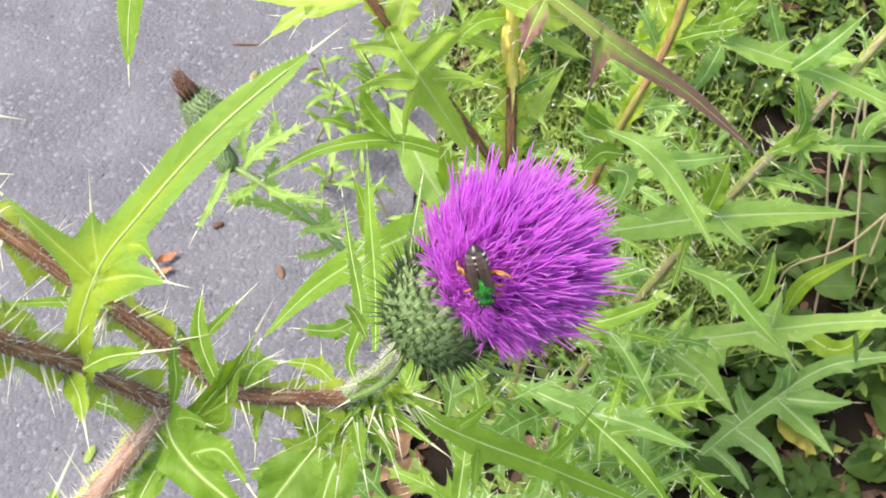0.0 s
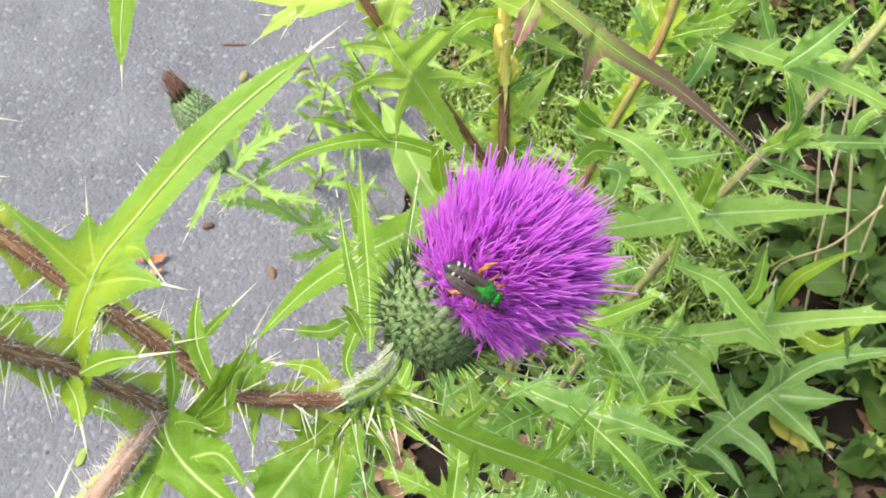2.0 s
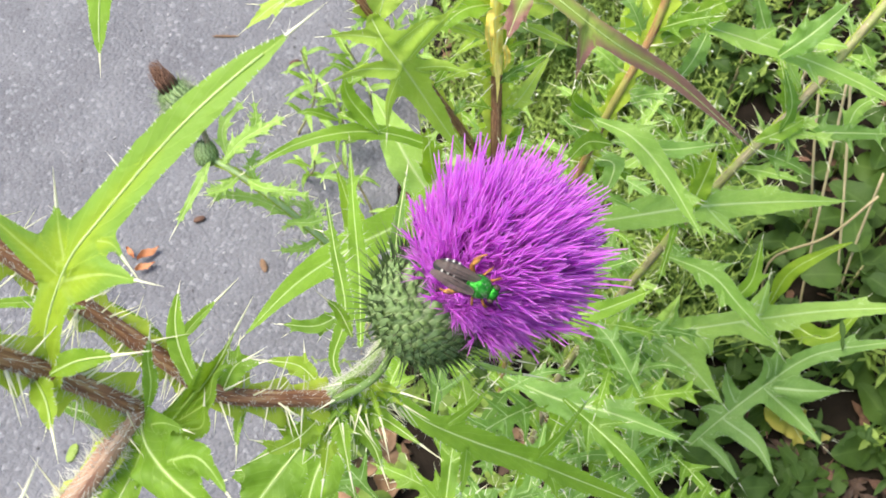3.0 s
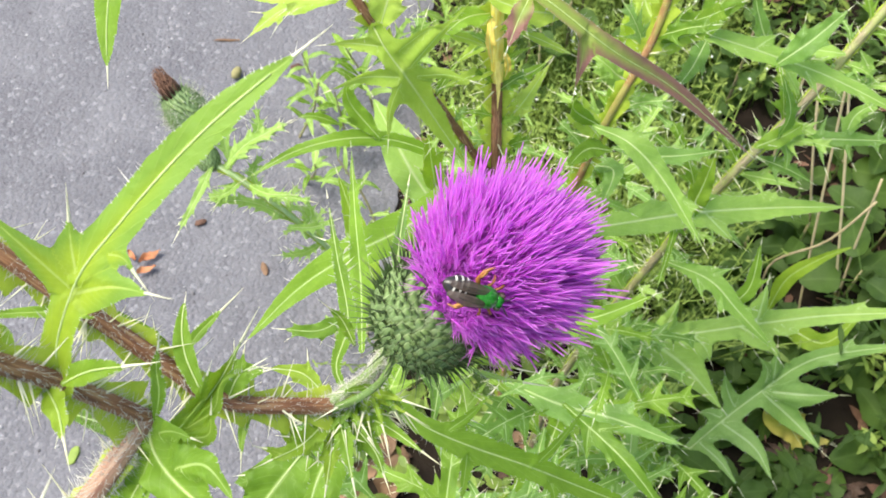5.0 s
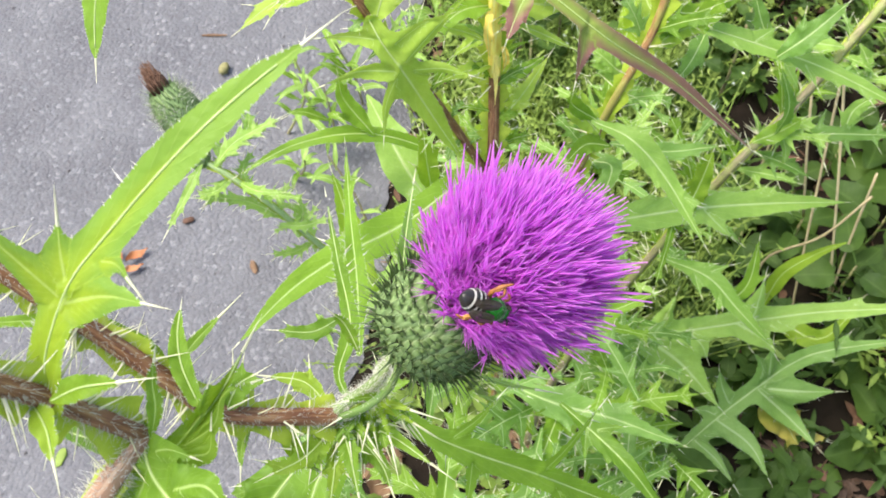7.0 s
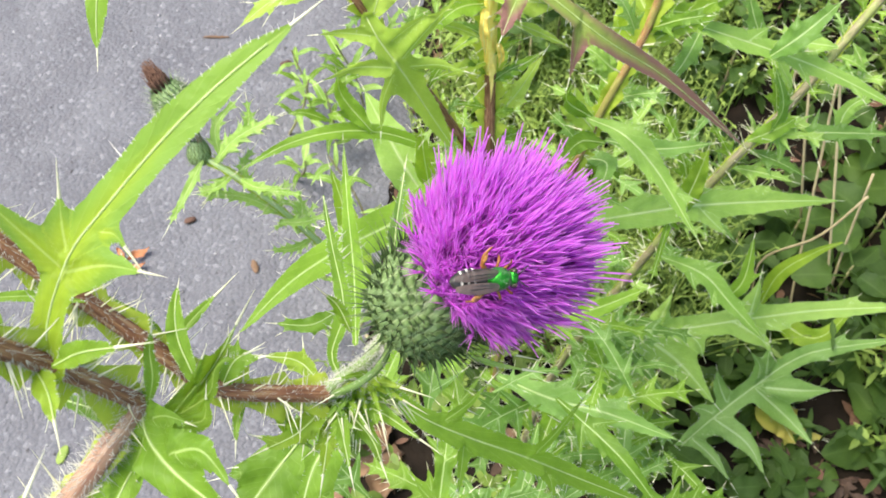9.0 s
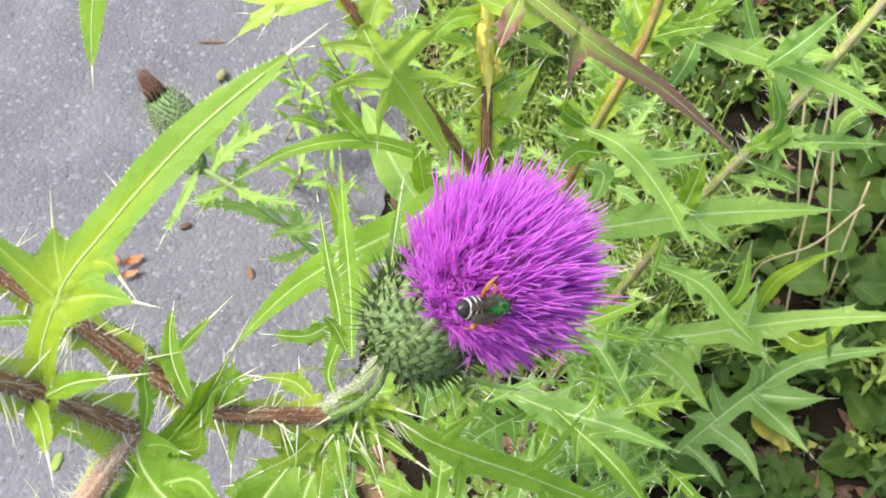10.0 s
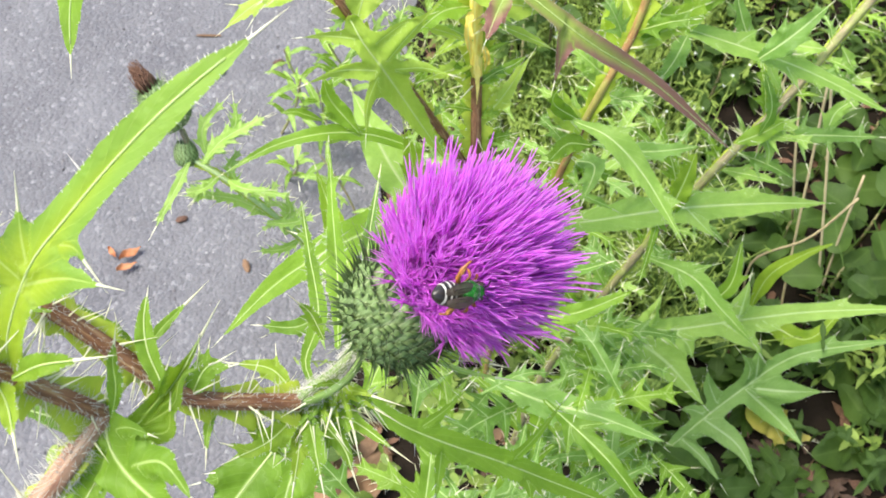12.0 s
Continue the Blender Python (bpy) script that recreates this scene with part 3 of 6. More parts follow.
def floret_shape(b, line, turn, rnd):
    """One slender tubular floret: swollen throat, five parted lobes and a long style."""
    root, bend, end = line
    rot = Matrix.Rotation(turn, 3, "Z")

    def at(s):
        return rot @ (root * (1 - s) ** 2 + bend * (2 * s * (1 - s)) + end * s * s)

    rows, uvs = [], []
    for s, r in ((0.0, 0.00015), (0.35, 0.00016), (0.58, 0.00022), (0.70, 0.00032), (0.80, 0.00023), (0.92, 0.00017), (1.0, 0.00010)):
        c = at(s)
        t = (at(min(1.0, s + 0.03)) - at(max(0.0, s - 0.03))).normalized()
        u = t.orthogonal().normalized()
        w = t.cross(u)
        rows.append([c + (u * math.cos(q) + w * math.sin(q)) * r for q in (0, 2.09, 4.19)])
        uvs.append([(s, 0.5)] * 3)
    b.grid(rows, uvs, closed=True)
    fork = at(0.72)
    t = (at(0.8) - at(0.64)).normalized()
    u = t.orthogonal().normalized()
    w = t.cross(u)
    start = rnd.uniform(0, 6.28)
    for k in range(5):
        q = start + k * 1.26 + rnd.uniform(-0.3, 0.3)
        out = u * math.cos(q) + w * math.sin(q)
        tip = fork + out * rnd.uniform(0.0007, 0.0024) + t * rnd.uniform(0.0026, 0.0052)
        side = t.cross(out).normalized() * 0.0002
        base = len(b.v)
        b.v += [fork + side, fork - side, tip]
        b.u += [(0.72, 0.5), (0.72, 0.5), (0.9, 0.5)]
        b.f.append((base, base + 1, base + 2))
        b.s.append(0)


def tuft(head, height, mouth, ball, rise, count, seed=3, single=300):
    """The round brush of florets bursting from the mouth of a head."""
    rnd = random.Random(seed)
    widest = 2.0
    kinds = []
    for k in range(36):
        b = Build()
        theta = math.acos(1 - (k + 0.5) / 36 * (1 - math.cos(widest)))
        floret_shape(b, floret_line(theta, height, mouth, ball, rise, rnd), 0.0, rnd)
        kinds.append(b.mesh("floret", [FLORET]))
    rest = Build()
    golden = math.pi * (3 - 5 ** 0.5)
    stride = count // single
    for i in range(count):
        f = (i + 0.5) / count
        turn = i * golden + rnd.gauss(0, 0.16)
        if i % stride == 0 and i // stride < single:
            link("floret", kinds[min(35, int(f * 36))], head).matrix_basis = Matrix.Rotation(turn, 4, "Z")
        else:
            theta = max(0.01, math.acos(1 - f * (1 - math.cos(widest))) + rnd.gauss(0, 0.05))
            floret_shape(rest, floret_line(theta, height, mouth, ball, rise, rnd), turn, rnd)
    link("floret_brush", rest.mesh("floret_brush", [FLORET]), head, "dense magenta inner florets", kind="stuff")


# ---- ground, road ----
def sheet(name, outline, z, material, label, category, cuts=1, drop=0.0):
    b = bmesh.new()
    top = [b.verts.new((x, y, z)) for x, y in outline]
    b.faces.new(top)
    if drop:
        low = [b.verts.new((x, y, z - drop)) for x, y in outline]
        for i in range(len(top)):
            j = (i + 1) % len(top)
            b.faces.new((top[i], low[i], low[j], top[j]))
    bmesh.ops.recalc_face_normals(b, faces=b.faces)
    me = bpy.data.meshes.new(name)
    b.to_mesh(me)
    b.free()
    me.materials.append(material)
    return tagged(new(name, me), label, category, kind="structure")


ground = sheet("ground", [(-60, -60), (60, -60), (60, 60), (-60, 60)], -0.0025, SHADED_SOIL, "soil with leaf litter under the weeds, coloured darker for shade", "ground")
EDGE = [(-0.1149, -0.0059, 0.0000), (-0.0994, 0.2312, 0.0000), (-0.0447, 0.3468, 0.0000), (-0.0168, 0.5233, 0.0000), (0.0092, 0.7096, 0.0000), (0.0595, 1.1285, 0.0000)]
RIM = []
for a, b in zip(EDGE, EDGE[1:]):
    for k in range(28):
        x, y = a[0] + (b[0] - a[0]) * k / 28, a[1] + (b[1] - a[1]) * k / 28
        RIM.append((x + 0.016 * noise.noise(Vector((x * 9, y * 9, 0))) + 0.006 * noise.noise(Vector((x * 60, y * 60, 3))), y))
RIM.append((EDGE[-1][0], EDGE[-1][1]))
road = sheet("road", [(-30, -30), (EDGE[0][0] - 0.3, -30)] + RIM + [(EDGE[-1][0] + 5, 30), (-30, 30)], 0.0, ASPHALT, "grey worn asphalt path with pale grit", "road", drop=0.02)

# ---- flowering thistle, close by ----
thistle = holder("flowering_thistle", (-0.16500, -0.04000, -0.01000), "tall bull thistle with one magenta flower head and prickly winged stems", "thistle")
stem(thistle, [(-0.16500, -0.04000, -0.01200), (-0.16000, -0.03600, 0.15000), (-0.14500, -0.02200, 0.31000), (-0.12047, -0.00260, 0.44209)], 0.0042, 0.0030, STEM_PINK, 0.0010, 500, 30, "", 7)
stem(thistle, [(-0.12047, -0.00260, 0.44209), (-0.12000, 0.03000, 0.54000), (-0.10800, 0.06600, 0.62500), (-0.08686, 0.08732, 0.66721)], 0.0022, 0.0014, STEM_BROWN, 0.0018, 300, 20, "", 8)
stem(thistle, [(-0.12047, -0.00260, 0.44209), (-0.07698, 0.02709, 0.57470), (-0.05782, 0.03936, 0.63144), (-0.05218, 0.04322, 0.63944)], 0.0030, 0.0019, STEM_PINK, 0.0010, 700, 14, "", 1)
stem(thistle, [(-0.05782, 0.03936, 0.63144), (-0.05218, 0.04322, 0.63944), (-0.04651, 0.04841, 0.64475), (-0.04148, 0.05592, 0.64677)], 0.0019, 0.0016, STEM_PINK, 0.0008, 1100, 14, "pinkish woolly main stem", 2, hair_len=1.3)
stem(thistle, [(-0.06914, 0.05424, 0.68853), (-0.05898, 0.05441, 0.67592), (-0.05001, 0.05595, 0.66064), (-0.04148, 0.05592, 0.64677)], 0.0016, 0.0013, STEM_BROWN, 0.0036, 1100, 80, "dark brown hairy side stem", 3)
stem(thistle, [(-0.08686, 0.08732, 0.66721), (-0.07133, 0.08325, 0.65562), (-0.06168, 0.07941, 0.64532), (-0.05380, 0.07650, 0.63556), (-0.04433, 0.07279, 0.62418), (-0.03672, 0.07060, 0.61483), (-0.01945, 0.07333, 0.60486)], 0.0014, 0.0017, STEM_BROWN, 0.0032, 1800, 100, "dark brown hairy stem of the open flower", 4)
stem(thistle, [(-0.02010, 0.07333, 0.60486), (-0.01573, 0.07607, 0.60645), (-0.01192, 0.07933, 0.60602), (-0.00710, 0.08588, 0.60864)], 0.0013, 0.0012, STEM_WOOL, 0.0, 1300, 0, "short woolly flower stalk", 5, hair_len=0.8)
stem(thistle, [(-0.01901, 0.07286, 0.60459), (-0.01320, 0.07304, 0.61047), (-0.00904, 0.07678, 0.61032), (-0.00747, 0.08198, 0.60870)], 0.0008, 0.0007, STEM_LEAFY, 0.0, 120, 0, "thin green bract stalk", 6)
leaf(thistle, [(-0.04972, 0.05542, 0.66040), (-0.04939, 0.05879, 0.66464), (-0.04745, 0.06232, 0.66900), (-0.04455, 0.06583, 0.67336), (-0.04009, 0.06893, 0.67750), (-0.03256, 0.07393, 0.68393), (-0.02522, 0.07853, 0.68898), (-0.01583, 0.08348, 0.69427)], 0.0060, material=BROAD, fold=0.22, wave=0.05, end_spine=0.0062, taper=1.1, stalk=0.9, teeth=0.04, label="large lime green lobed leaf with a long end spine", seed=11, prickly=False, fine=1.5, arms=[
    ([(-0.04648, 0.06452, 0.67027), (-0.05111, 0.06779, 0.67438), (-0.05811, 0.07312, 0.67848)], 0.0043), ([(-0.04575, 0.06622, 0.67241), (-0.04595, 0.06852, 0.67488), (-0.04557, 0.07073, 0.67845)], 0.0047), ([(-0.04649, 0.06420, 0.67009), (-0.04047, 0.06343, 0.67319), (-0.03518, 0.06166, 0.67457)], 0.0058), ([(-0.04149, 0.06702, 0.67523), (-0.03893, 0.06617, 0.67594), (-0.03726, 0.06431, 0.67490)], 0.0026)])
leaf(thistle, [(-0.05790, 0.16734, 0.65567), (-0.06155, 0.15305, 0.64281), (-0.06383, 0.14337, 0.63375), (-0.06414, 0.13587, 0.62827)], 0.0075, material=GREEN, fold=0.25, wave=0.03, end_spine=0.0048, prickly=False, taper=0.95, stalk=0.6, teeth=0.05, label="narrow hanging leaf with a white spine", seed=12)
leaf(thistle, [(-0.04139, 0.05486, 0.64637), (-0.03949, 0.05015, 0.64716), (-0.03537, 0.04536, 0.64794), (-0.02955, 0.04056, 0.64873), (-0.02481, 0.03614, 0.64857)], 0.0080, material=GREEN, fold=0.55, wave=0.22, taper=0.6, stalk=0.75, teeth=0.1, label="broad green lobed leaf below the stem fork", seed=13, prickly=False, fine=1.4, arms=[
    ([(-0.03991, 0.05154, 0.64680), (-0.04254, 0.04731, 0.64203), (-0.04441, 0.04222, 0.63678)], 0.0044), ([(-0.03717, 0.04754, 0.64800), (-0.03116, 0.04683, 0.65230), (-0.02663, 0.04166, 0.65171)], 0.0052), ([(-0.04056, 0.05330, 0.64664), (-0.03697, 0.05267, 0.64980), (-0.03319, 0.05096, 0.65118)], 0.0030)])
leaf(thistle, [(-0.03989, 0.05292, 0.64413), (-0.03640, 0.05594, 0.64476), (-0.03205, 0.06147, 0.64569), (-0.02821, 0.06744, 0.64916)], 0.0034, material=LIME, end_spine=0.0060, fold=0.3, taper=0.3, stalk=1.0, wave=0.05, label="folded spiny leaf at the stem fork", seed=14, prickly=False, arms=[([(-0.03641, 0.05501, 0.64423), (-0.03225, 0.05745, 0.64569), (-0.03097, 0.06102, 0.64775), (-0.02658, 0.06294, 0.64776)], 0.0022), ([(-0.03659, 0.05358, 0.64456), (-0.03290, 0.05389, 0.64479), (-0.03245, 0.05708, 0.64663)], 0.0032), ([(-0.03822, 0.05468, 0.64516), (-0.03452, 0.05710, 0.64776), (-0.03251, 0.06166, 0.65040)], 0.0018)])
leaf(thistle, [(-0.03984, 0.06950, 0.62482), (-0.04200, 0.07403, 0.62738), (-0.04262, 0.07821, 0.62976), (-0.04200, 0.08253, 0.63224)], 0.0042, material=GREEN, end_spine=0.0022, fold=0.6, seed=15, wave=0.05, stalk=0.7, prickly=False)
leaf(thistle, [(-0.04307, 0.07699, 0.62329), (-0.04110, 0.07996, 0.62387), (-0.03669, 0.08377, 0.62612)], 0.0024, material=GREEN, end_spine=0.0060, fold=0.5, seed=16, wave=0.05, prickly=False)
leaf(thistle, [(-0.04480, 0.07441, 0.62050), (-0.05188, 0.07929, 0.62562), (-0.05647, 0.08182, 0.63170)], 0.006, material=GREEN, end_spine=0.003, fold=0.3, seed=17, label="leafy wing beside the brown stem")
leaf(thistle, [(-0.03971, 0.05503, 0.64880), (-0.03892, 0.05777, 0.65153), (-0.03929, 0.06089, 0.65332), (-0.03875, 0.06323, 0.65582)], 0.0026, material=GREEN, end_spine=0.0034, fold=0.6, seed=18, prickly=False)
leaf(thistle, [(-0.04819, 0.05453, 0.66337), (-0.04407, 0.05506, 0.66604), (-0.03865, 0.05478, 0.66826)], 0.0038, material=LIME, end_spine=0.0064, fold=0.4, seed=19, prickly=False)
leaf(thistle, [(-0.05119, 0.05488, 0.66118), (-0.04858, 0.05108, 0.66245), (-0.04712, 0.04698, 0.66240)], 0.0038, material=LIME, end_spine=0.005, fold=0.5, seed=20)
leaf(thistle, [(-0.03912, 0.05052, 0.64365), (-0.04591, 0.05524, 0.64291), (-0.05892, 0.06048, 0.64017)], 0.004, [(0.4, 1, 0.002, 0.06)], material=GREEN, end_spine=0.004, fold=0.4, seed=21)
leaf(thistle, [(-0.05377, 0.07471, 0.64145), (-0.06131, 0.07460, 0.64370), (-0.07224, 0.07224, 0.64695)], 0.0022, material=GREEN, end_spine=0.003, fold=0.4, seed=22)
leaf(thistle, [(-0.05461, 0.05696, 0.66585), (-0.05687, 0.05925, 0.66717), (-0.06140, 0.05957, 0.66736)], 0.005, material=LIME, end_spine=0.003, fold=0.4, seed=23)
leaf(thistle, [(-0.04161, 0.05152, 0.64076), (-0.04401, 0.04409, 0.64225), (-0.04734, 0.03761, 0.63851)], 0.005, [(0.4, 1, 0.002, 0.06)], material=GREEN, end_spine=0.004, fold=0.4, seed=24)
leaf(thistle, [(-0.06571, 0.07436, 0.69668), (-0.05884, 0.07447, 0.69443), (-0.05373, 0.07489, 0.69236)], 0.005, material=LIME, end_spine=0.0044, fold=0.4, seed=25)
leaf(thistle, [(-0.06549, 0.06121, 0.68678), (-0.05914, 0.06750, 0.68810), (-0.05400, 0.07067, 0.68993)], 0.005, material=LIME, end_spine=0.0025, fold=0.4, seed=26)
leaf(thistle, [(-0.04044, 0.02175, 0.68939), (-0.03838, 0.02744, 0.69152), (-0.03771, 0.02987, 0.69178)], 0.0032, material=LIME, end_spine=0.0052, fold=0.6, seed=27)
leaf(thistle, [(-0.06518, 0.06132, 0.67529), (-0.06085, 0.06256, 0.67601), (-0.05826, 0.06394, 0.67680)], 0.004, material=LIME, end_spine=0.0036, fold=0.6, seed=28)
# spiny ruff of small leaves under the head
leaf(thistle, [(-0.01865, 0.07331, 0.60254), (-0.02410, 0.06634, 0.60429), (-0.03024, 0.06289, 0.60461)], 0.005, [(0.5, 1, 0.002, 0.1), (0.35, -1, 0.002, 0.1)], material=LIME, end_spine=0.004, fold=0.6, seed=31)
leaf(thistle, [(-0.01810, 0.07360, 0.60271), (-0.01131, 0.06609, 0.60183), (-0.00895, 0.06013, 0.60301)], 0.004, [(0.4, 0, 0.002, 0.1)], material=GREEN, end_spine=0.005, fold=0.6, seed=32)
leaf(thistle, [(-0.01832, 0.07331, 0.60254), (-0.01635, 0.06634, 0.60429), (-0.01465, 0.05877, 0.60454)], 0.0036, [(0.4, 0, 0.002, 0.1)], material=GREEN, end_spine=0.0055, fold=0.6, seed=33)
leaf(thistle, [(-0.01908, 0.07320, 0.60132), (-0.01924, 0.06514, 0.60129), (-0.01981, 0.05828, 0.60195)], 0.0036, [(0.5, 0, 0.002, 0.1)], material=LIME, end_spine=0.005, fold=0.5, seed=34)
leaf(thistle, [(-0.01764, 0.07397, 0.60176), (-0.00918, 0.07021, 0.60306), (-0.00150, 0.06415, 0.60418)], 0.0035, [(0.4, 0, 0.002, 0.1)], material=GREEN, end_spine=0.0055, fold=0.6, seed=35)
leaf(thistle, [(-0.03344, 0.07211, 0.60993), (-0.03467, 0.06680, 0.60917), (-0.03462, 0.06248, 0.60899)], 0.0022, material=GREEN, end_spine=0.004, fold=0.5, seed=36)
leaf(thistle, [(-0.02841, 0.07287, 0.60806), (-0.02639, 0.06762, 0.60387), (-0.02174, 0.06453, 0.59978)], 0.0034, material=LIME, end_spine=0.004, fold=0.5, seed=37)
leaf(thistle, [(-0.03652, 0.07075, 0.61608), (-0.03446, 0.07433, 0.61814), (-0.03157, 0.07594, 0.61907)], 0.005, material=GREEN, end_spine=0.004, fold=0.5, seed=38)
leaf(thistle, [(-0.02041, 0.07608, 0.60298), (-0.02522, 0.08112, 0.60243), (-0.03229, 0.08291, 0.60115)], 0.004, [(0.4, 0, 0.002, 0.1)], material=LIME, end_spine=0.005, fold=0.5, seed=39)
leaf(thistle, [(-0.01621, 0.07722, 0.60018), (-0.01933, 0.08493, 0.59655), (-0.01757, 0.09743, 0.59221), (-0.02156, 0.11896, 0.58155), (-0.02517, 0.13926, 0.57595)], 0.0045, material=GREEN, end_spine=0.004, fold=0.5, taper=0.4, label="slim upright leaf beside the flower head", seed=40)
leaf(thistle, [(-0.00688, 0.09433, 0.61352), (-0.00614, 0.10457, 0.61366), (-0.00431, 0.11741, 0.61530)], 0.0032, material=BLUISH, end_spine=0.0036, fold=0.7, taper=0.4, label="slim spiny leaf behind the flower head", seed=41)
leaf(thistle, [(-0.01524, 0.08684, 0.60343), (-0.01756, 0.09029, 0.60772), (-0.01974, 0.09087, 0.61153)], 0.003, material=GREEN, end_spine=0.0045, fold=0.6, seed=42)
leaf(thistle, [(0.00317, 0.08439, 0.60287), (0.00998, 0.08292, 0.60328), (0.01738, 0.08107, 0.60348)], 0.0016, material=PALE, end_spine=0.0045, fold=0.5, seed=43, prickly=False)
leaf(thistle, [(0.00656, 0.08323, 0.59995), (0.01270, 0.08139, 0.59898), (0.01875, 0.07993, 0.59939)], 0.0014, material=MILKY, end_spine=0.0055, fold=0.5, seed=44, prickly=False)
rnd = random.Random(77)
for i in range(44):
    at = Vector((-0.01819, 0.07397, 0.60176)).lerp(Vector((-0.00918, 0.07672, 0.60598)), rnd.random() ** 1.5)
    way = Vector((rnd.uniform(-0.8, 1.0), rnd.uniform(-1.0, -0.1), rnd.uniform(-0.6, 0.35))).normalized()
    ln = rnd.uniform(0.004, 0.0085)
    leaf(thistle, [at, at + way * ln * 0.6 + Vector((0, 0, 0.001)), at + way * ln * 1.2], rnd.uniform(0.0010, 0.0022), material=rnd.choice((GREEN, GREEN, LIME)), end_spine=rnd.uniform(0.004, 0.007), fold=0.6, seed=300 + i, hairs=0.6, name="spiny_bract")
AXIS = (0.7000, 0.1823, 0.6942)
head = involucre(thistle, (-0.00709, 0.08600, 0.60825), Vector(AXIS), 0.0195, 0.0110, 18, 31, 0.0082, 0.0021, 1.6, "flower_head", "globe of dark green spiny bracts")
tuft(head, 0.0185, 0.0077, 0.0161, 0.0118, 2600)

# ---- thistle with a brown-tipped bud, over the path ----
bud_thistle = holder("budding_thistle", (-0.0711, 0.4111, -0.01), "slender thistle with a withered brown-tipped bud", "thistle")
stem(bud_thistle, [(-0.0711, 0.4111, -0.012), (-0.04792, 0.28876, 0.26390), (-0.06460, 0.27024, 0.34558), (-0.08534, 0.27112, 0.38073), (-0.10132, 0.27596, 0.39276)], 0.0019, 0.0012, STEM_PALE, 0.0012, 100, 40, "", 51)
stem(bud_thistle, [(-0.09542, 0.27358, 0.38677), (-0.09945, 0.27712, 0.39343), (-0.10339, 0.28469, 0.40242)], 0.0013, 0.0014, STEM_GREEN, 0.0, 60, 4, "", 52)
leaf(bud_thistle, [(-0.06460, 0.27024, 0.34558), (-0.08430, 0.26897, 0.36794), (-0.10708, 0.26501, 0.37720)], 0.006, pairs(4, 0.005, hw=0.06), material=MILKY, seed=53)
leaf(bud_thistle, [(-0.08534, 0.27112, 0.38073), (-0.07561, 0.26213, 0.38709), (-0.06296, 0.25872, 0.39089)], 0.005, pairs(3, 0.004, hw=0.07), material=MILKY, seed=54)
leaf(bud_thistle, [(-0.09957, 0.27481, 0.39441), (-0.10711, 0.25989, 0.38810), (-0.11489, 0.24360, 0.38332)], 0.005, pairs(2, 0.003, hw=0.07), material=MILKY, seed=55, end_spine=0.008)
leaf(bud_thistle, [(-0.09424, 0.27251, 0.39308), (-0.08404, 0.27880, 0.40248), (-0.06361, 0.28489, 0.41177)], 0.006, pairs(4, 0.006, hw=0.06), material=MILKY, seed=56)
leaf(bud_thistle, [(-0.09215, 0.27421, 0.39060), (-0.09326, 0.28336, 0.40511), (-0.08272, 0.29477, 0.41170)], 0.005, pairs(3, 0.005, hw=0.06), material=MILKY, seed=57)
leaf(bud_thistle, [(-0.05613, 0.27262, 0.31231), (-0.06291, 0.28053, 0.33997), (-0.07326, 0.27773, 0.34991)], 0.006, pairs(3, 0.005, hw=0.06), material=MILKY, seed=58)
bud = involucre(bud_thistle, (-0.10392, 0.28561, 0.40295), Vector((-0.5000, 0.3835, 0.7757)), 0.022, 0.0104, 15, 26, 0.0062, 0.0019, 1.3, "bud", "round green spiny bud", BRACT_PALE)
dry = Build()
for i in range(170):
    a, r = rnd.uniform(0, 6.28), rnd.random() ** 0.5
    p = Vector((math.cos(a) * 0.0048 * r, math.sin(a) * 0.0048 * r, 0.0205))
    dry.tube([p, p * 0.95 + Vector((rnd.gauss(0, .0004), rnd.gauss(0, .0004), 0.0075)), Vector((p.x * 0.4 + rnd.gauss(0, .0014), p.y * 0.4 + rnd.gauss(0, .0014), 0.022 + rnd.uniform(0.007, 0.0145)))], [0.0004, 0.0004, 0.00015], 3)
fuzz = Build()
for i in range(420):
    a, h = rnd.uniform(0, 6.28), rnd.uniform(0.1, 0.95)
    r = 0.0108 * math.sin(math.pi * (0.12 + 0.8 * h)) ** 0.6
    p = Vector((math.cos(a) * r, math.sin(a) * r, h * 0.022))
    way = Vector((math.cos(a), math.sin(a), rnd.uniform(-0.3, 0.9))).normalized()
    fuzz.cone(p, p + way * rnd.uniform(0.0018, 0.0042), 0.00016)
link("spine_fuzz", fuzz.mesh("spine_fuzz", [HAIR]), bud, "fine pale spines", kind="stuff")
link("withered_tuft", dry.mesh("withered_tuft", [DRY]), bud, "withered brown floret tuft")
involucre(bud_thistle, (-0.10243, 0.27498, 0.38758), Vector((-0.0500, 0.4861, 0.8580)), 0.011, 0.0056, 9, 18, 0.0042, 0.0015, 0.9, "small_bud", "small closed green bud", BRACT_PALE)

# ---- tall thistle stalks behind the flower ----
def stalk(label, pts, r0, r1, material, wings, spines, seed, hairs=120):
    at = Vector(pts[0])
    h = holder("thistle", at, label, "thistle", "thistles behind the flower")
    stem(h, pts, r0, r1, material, wings, hairs, spines, "", seed, spine_len=0.011)
    return h


